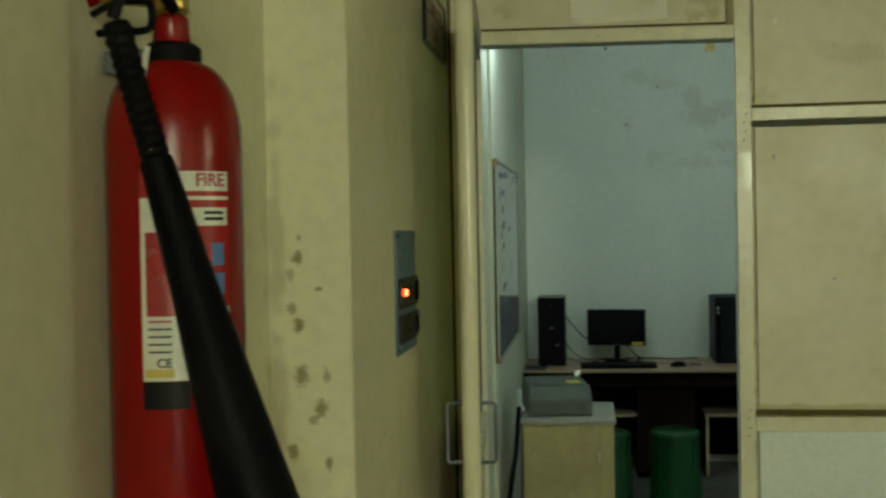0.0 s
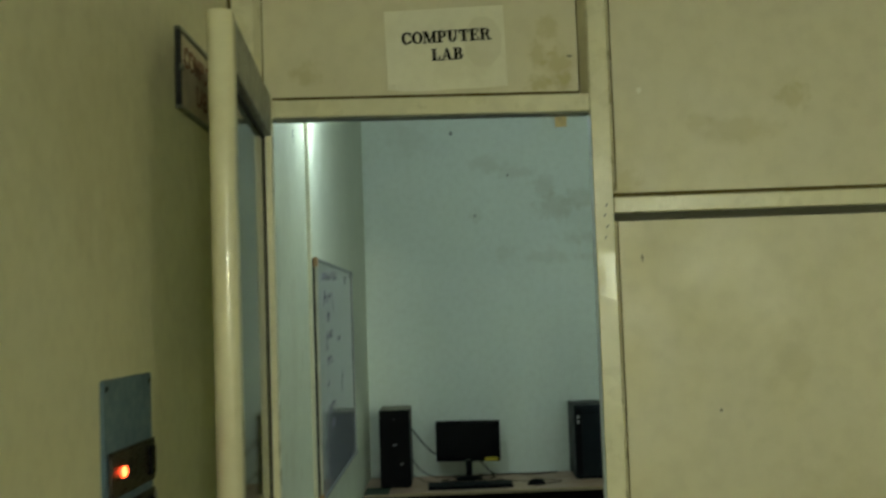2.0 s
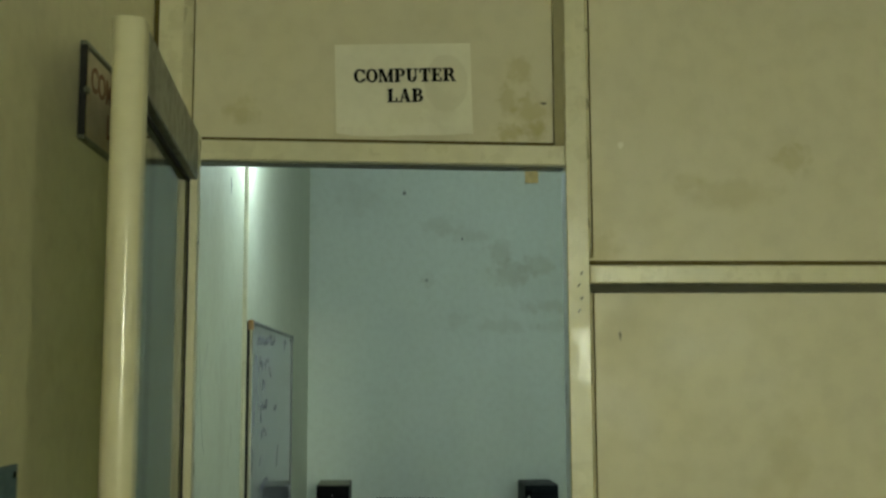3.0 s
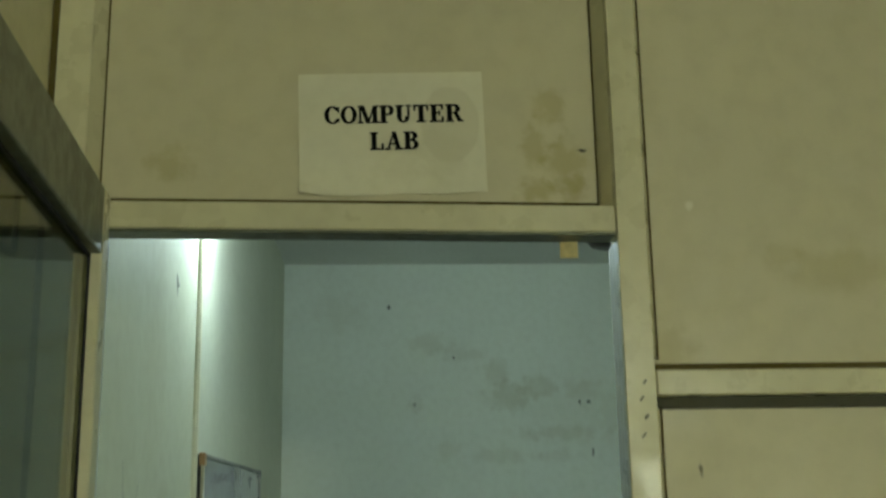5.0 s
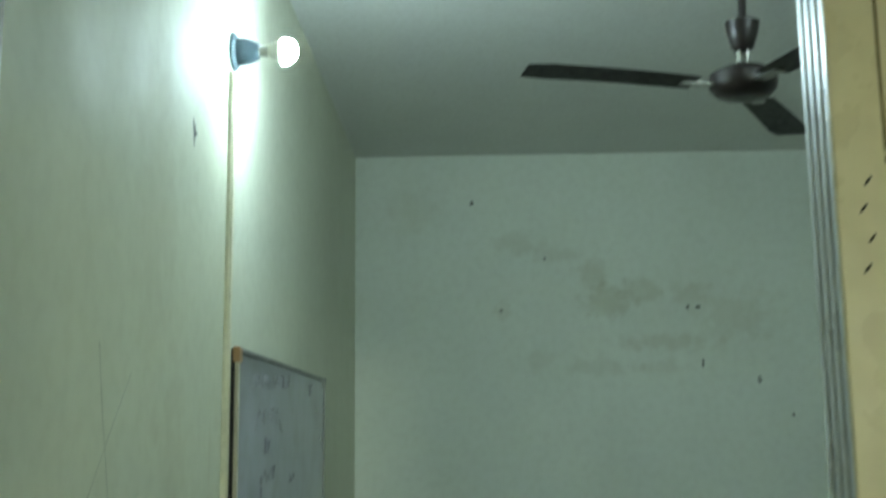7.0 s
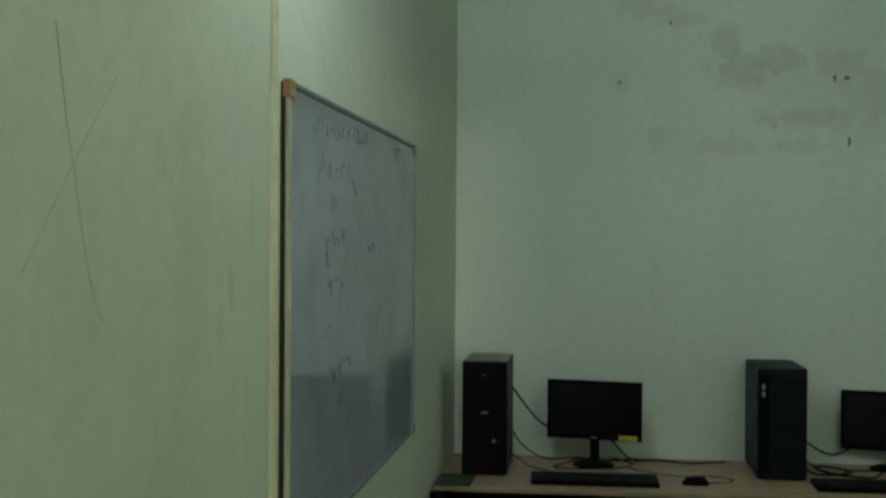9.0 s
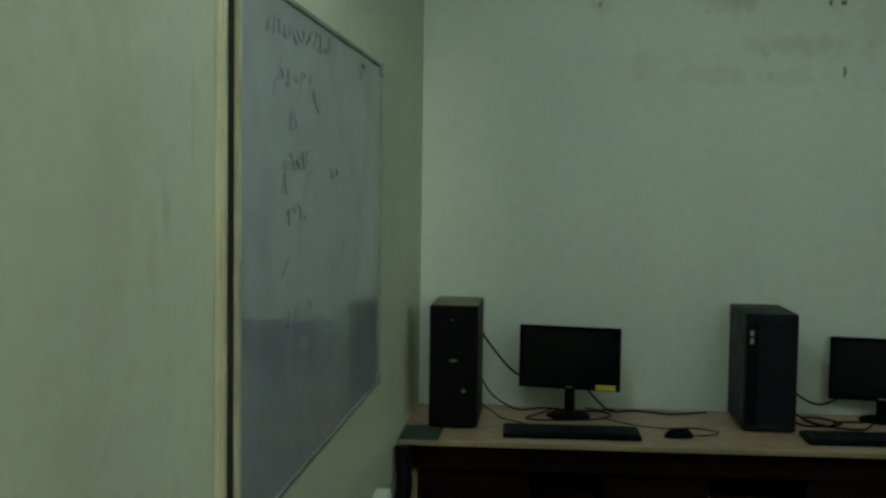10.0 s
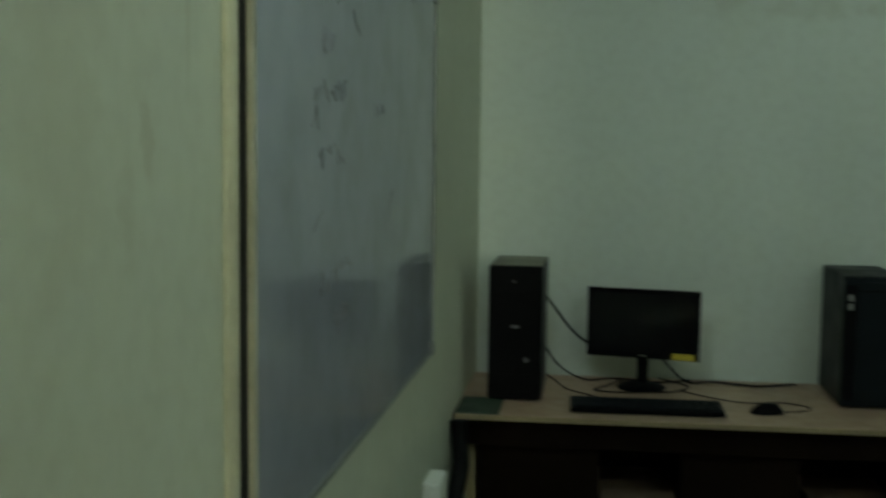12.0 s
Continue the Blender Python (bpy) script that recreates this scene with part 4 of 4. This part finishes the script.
def monitor(x, y, ztop, label, sticker):
    W, H = 0.412, 0.256
    m = thing("monitor", label, "monitor", pose(x, y, 0.75, 0, 0, -10), group="monitors on the desk")
    top = ztop - 0.75
    part("base", turned([(0.088, 0.0), (0.090, 0.004), (0.078, 0.012), (0.03, 0.018)], 32), black_plastic, m, smooth=40)
    part("neck", box(-0.020, 0.020, 0.012, 0.036, 0.0185, top - H + 0.05, 0.005, 2), black_plastic, m)
    part("housing", box(-W / 2, W / 2, 0.0, 0.012, top - H, top, 0.003, 2), black_plastic, m)
    part("back_shell", box(-W / 2 + 0.05, W / 2 - 0.05, 0.0122, 0.042, top - H + 0.035, top - 0.03, 0.012, 2), black_plastic, m)
    part("screen", box(-W / 2 + 0.014, W / 2 - 0.014, -0.0012, -0.0002, top - H + 0.022, top - 0.014), screen_black, m, "black switched-off screen")
    part("brand_mark", box(-0.014, 0.014, -0.001, -0.0002, top - H + 0.008, top - H + 0.013), steel, m)
    if sticker:
        part("sticker", box(W / 2 - 0.098, W / 2 - 0.018, -0.0022, -0.0013, top - H + 0.004, top - H + 0.026), yellow_paper, m, "bright yellow sticker")


monitor(0.4290, 7.375, 1.115, "black monitor with a yellow sticker on the desk", True)
monitor(1.690, 7.48, 1.084, "black monitor switched off beside the blue grey tower", True)


def keyboard(x0, x1, yf, label):
    W, D = x1 - x0, 0.145
    k = thing("keyboard", label, "keyboard", pose((x0 + x1) / 2, yf, 0.7505, 3, 0, 2), group="keyboards on the desk")
    part("body", box(-W / 2, W / 2, 0, D, 0.0, 0.018, 0.004, 2), black_plastic, k)
    key = None
    for r in range(5):
        n = 15
        for c in range(n):
            a = -W / 2 + 0.010 + (W - 0.020) * c / n
            if key is None:
                key = part("key", box(0, (W - 0.020) / n - 0.003, 0, 0.019, 0, 0.006, 0.002), grey_plastic, k, m=pose(a, 0.012 + 0.024 * r, 0.0182))
            else:
                o = new("key", key.data)
                o.parent, o.matrix_basis = k, pose(a, 0.012 + 0.024 * r, 0.0182)


keyboard(0.182, 0.688, 6.940, "black keyboard on the desk in front of the monitor")
keyboard(1.290, 1.800, 6.99, "black keyboard on the desk beside the blue grey tower")


def mouse(x, y):
    m = thing("mouse", "black computer mouse with a thin cable on the desk", "mouse", pose(x, y, 0.7505, 0, 0, 8))
    bm = bmesh.new()
    bmesh.ops.create_uvsphere(bm, u_segments=20, v_segments=12, radius=1, matrix=Matrix.Diagonal((0.056, 0.031, 0.036, 1)))
    bmesh.ops.bisect_plane(bm, geom=bm.verts[:] + bm.edges[:] + bm.faces[:], plane_co=(0, 0, 0), plane_no=(0, 0, 1), clear_inner=True)
    bmesh.ops.holes_fill(bm, edges=[e for e in bm.edges if e.is_boundary])
    part("shell", bm, black_plastic, m, smooth=50)
    part("scroll_wheel", turned([(0.008, -0.003), (0.008, 0.003)], 14), grey_plastic, m, m=pose(0.030, 0, 0.027, 90))
    pts = [(0.052, 0, 0.006), (0.11, 0.02, 0.003), (0.17, 0.07, 0.003), (0.10, 0.15, 0.003), (-0.02, 0.14, 0.003), (-0.12, 0.20, 0.003), (-0.22, 0.32, 0.003)]
    part("cable", tube(curved(pts, 6), 0.0020, 6), black_plastic, m, smooth=60)


mouse(0.832, 7.045)


def cable(name, pts, r, label, mat=black_plastic):
    tagged(part(name, tube(curved(pts, 6), r, 8), mat, smooth=60), label, "cable")


cable("monitor_cable", [(0.045, 7.43, 1.115), (0.10, 7.45, 1.03), (0.20, 7.43, 0.92), (0.32, 7.425, 0.87)], 0.0045, "black cable from the tower to the monitor")
cable("power_cable", [(0.06, 7.43, 0.90), (0.12, 7.50, 0.80), (0.22, 7.46, 0.756), (0.33, 7.50, 0.756), (0.50, 7.46, 0.756), (0.62, 7.52, 0.756)], 0.0035, "black cable lying on the desk behind the monitor")
cable("keyboard_cable", [(0.30, 7.115, 0.758), (0.24, 7.20, 0.755), (0.16, 7.28, 0.755), (0.12, 7.40, 0.755), (0.06, 7.46, 0.78)], 0.0022, "thin black cable lying on the desk")
cable("loose_cable", [(1.28, 7.40, 0.84), (1.36, 7.42, 0.765), (1.44, 7.32, 0.756), (1.50, 7.40, 0.756), (1.62, 7.42, 0.756)], 0.0035, "black cable beside the blue grey tower")

cable("coiled_cable", [(0.36, 7.47, 0.757), (0.30, 7.36, 0.756), (0.26, 7.28, 0.756), (0.33, 7.25, 0.757), (0.44, 7.27, 0.757), (0.54, 7.30, 0.757), (0.60, 7.40, 0.757), (0.50, 7.53, 0.757)], 0.003, "thin black cable curled round the monitor base")
cable("video_cable", [(0.47, 7.425, 0.90), (0.53, 7.46, 0.82), (0.60, 7.44, 0.765), (0.70, 7.50, 0.757), (0.85, 7.46, 0.756), (1.00, 7.52, 0.756)], 0.004, "black cable lying behind the monitor on the desk")
cable("tangled_cable", [(1.30, 7.45, 0.80), (1.33, 7.34, 0.757), (1.42, 7.30, 0.757), (1.50, 7.36, 0.758), (1.44, 7.46, 0.758), (1.36, 7.42, 0.764), (1.40, 7.28, 0.765), (1.55, 7.26, 0.757), (1.62, 7.36, 0.757)], 0.004, "tangled black cable beside the blue grey tower")
cable("monitor_lead", [(1.285, 7.50, 0.95), (1.34, 7.52, 0.86), (1.45, 7.53, 0.80), (1.56, 7.545, 0.84)], 0.004, "black cable from the tower to the second monitor")
cable("wall_cable", [(-0.192, 6.22, 0.60), (-0.190, 6.05, 0.50), (-0.186, 5.80, 0.40), (-0.186, 5.50, 0.33), (-0.186, 5.20, 0.22), (-0.186, 4.98, 0.012)], 0.014, "thick black cable sagging along the lab wall")

tagged(part("desk_mat", box(-0.196, -0.050, 6.852, 7.10, 0.7502, 0.7530, 0.001), mat_green), "dark green mat on the corner of the desk", "mat")
tagged(part("black_bag_strap", tube(curved([(-0.172, 6.793, 0.742), (-0.168, 6.785, 0.68), (-0.160, 6.75, 0.60), (-0.170, 6.70, 0.52), (-0.172, 6.60, 0.42), (-0.170, 6.5, 0.2), (-0.170, 6.45, 0.006)], 6), [0.028] * 37, 10), black_rubber, smooth=60),
       "black cable bundle hanging at the desk corner", "cable bundle")


def stool(x, y, label):
    s = thing("plastic_stool", label, "stool", pose(x, y, 0), group="green stools under the desk")
    part("seat", turned([(0.05, 0.452), (0.13, 0.455), (0.146, 0.450), (0.152, 0.436), (0.152, 0.418), (0.140, 0.415)], 40), green_plastic, s, smooth=35)
    part("skirt", turned([(0.140, 0.4148), (0.146, 0.33), (0.156, 0.16), (0.164, 0.02), (0.168, 0.0), (0.160, 0.0)], 40), green_plastic, s, smooth=35)
    for k in range(8):
        part("rib", box(-0.006, 0.006, -0.003, 0.003, 0.03, 0.40, 0.001), green_plastic, s, m=pose(0.148 * math.cos(k * 0.785), 0.148 * math.sin(k * 0.785), 0, 0, 0, math.degrees(k * 0.785) + 90))


stool(0.752, 6.33, "glossy green round plastic stool in front of the desk")
stool(0.330, 6.25, "glossy green round plastic stool behind the cabinet")


def cabinet():
    c = thing("low_cabinet", "stained cream wooden cabinet with a dusty grey top", "cabinet", pose(0.135, 4.89, 0))
    part("body", box(-0.222, 0.222, 0.0, 0.58, 0.0, 0.732, 0.003), cabinet_cream, c)
    part("top_board", box(-0.230, 0.232, -0.010, 0.59, 0.7325, 0.752, 0.002), cabinet_top, c, "dusty grey top board")
    dd = part("door_panel", box(-0.216, 0.150, -0.008, -0.0005, 0.03, 0.725, 0.002), cabinet_cream, c)
    part("edge_strip", box(0.154, 0.222, -0.006, -0.0005, 0.03, 0.725, 0.002), cabinet_cream, c)
    part("hinge", box(0.148, 0.156, -0.011, -0.0005, 0.55, 0.60, 0.001), steel, dd)


cabinet()


def printer():
    p = thing("printer", "dusty grey green printer standing on the low cabinet", "printer", pose(0.098, 5.0, 0.7525, 0, 0, 8))
    bm = bmesh.new()
    # flared body: wider at the base than at the top
    base = [(-0.158, 0.0), (0.158, 0.0), (0.158, 0.44), (-0.158, 0.44)]
    low = [bm.verts.new((x, y, 0.0)) for x, y in base]
    mid = [bm.verts.new((x, y, 0.085)) for x, y in base]
    top = [bm.verts.new((x * 0.965, 0.03 + (y - 0.0) * 0.90, 0.146)) for x, y in base]
    for a, c in ((low, mid), (mid, top)):
        for k in range(4):
            bm.faces.new((a[k], a[(k + 1) % 4], c[(k + 1) % 4], c[k]))
    bm.faces.new(list(reversed(low)))
    bm.faces.new(top)
    bmesh.ops.bevel(bm, geom=bm.edges[:], offset=0.006, segments=2, affect="EDGES", profile=0.5)
    part("body", bm, printer_grey, p)
    part("lid", box(-0.135, 0.138, 0.06, 0.40, 0.1465, 0.1525, 0.002), printer_grey, p)
    fr = part("front_tray", box(-0.130, 0.130, -0.006, -0.0005, 0.012, 0.070, 0.002), printer_dark, p)
    part("tray_pull", box(-0.03, 0.03, -0.010, -0.0062, 0.016, 0.026, 0.001), printer_dark, fr)
    part("sticker", box(0.050, 0.115, 0.10, 0.20, 0.1528, 0.1534), yellow_paper, p, "yellow sticker on the lid")


printer()


glassy_clear = surface("frosted_grey_plastic", (0.22, 0.25, 0.20), 0.3, bump=None)


def bottle(x, y, z, r, h, label):
    b = thing("small_bottle", label, "bottle", pose(x, y, z), group="small bottles on the printer")
    part("bottle_body", turned([(r * 0.9, 0), (r, 0.002), (r, h * 0.35), (r * 0.7, h * 0.48), (r * 0.7, h * 0.5)], 20), glassy_clear, b, smooth=40)
    part("cap", turned([(r * 0.92, h * 0.505), (r, h * 0.55), (r, h * 0.95), (r * 0.8, h)], 20), white_plastic, b, "white screw cap", smooth=40)


bottle(0.180, 5.385, 0.9055, 0.0145, 0.030, "small grey bottle with a white cap on the printer")
bottle(0.176, 5.29, 0.9055, 0.0120, 0.026, "smaller grey bottle with a white cap on the printer")


def wall_socket():
    s = thing("wall_socket", "white plastic socket box low on the lab wall", "socket", pose(-0.205, 6.32, 0.635, 90, 0, 90))
    part("box_body", box(-0.075, 0.075, -0.06, 0.06, 0.0, 0.05, 0.006, 2), white_plastic, s)
    part("socket_face", box(-0.060, 0.060, -0.045, 0.045, 0.0502, 0.054, 0.002), white_plastic, s)
    for x, y in ((0, 0.015), (-0.014, -0.010), (0.014, -0.010)):
        part("pin_hole", turned([(0.004, 0.0542), (0.004, 0.0546)], 10), label_black, s, m=pose(x, y, 0))


wall_socket()

# faint pencil lines on the lab wall
for pts in ([(3.76, 1.96), (3.785, 1.86), (3.81, 1.78), (3.842, 1.678), (3.865, 1.63), (3.891, 1.597)], [(3.93, 1.92), (3.86, 1.85), (3.803, 1.792), (3.74, 1.725), (3.69, 1.672), (3.683, 1.667), (3.69, 1.665)]):
    tagged(part("pencil_line", tube(curved([(-0.2048, y, z) for y, z in pts], 6), 0.0005, 5), pencil, smooth=60), "thin faint pencil line drawn on the lab wall", "scribble")
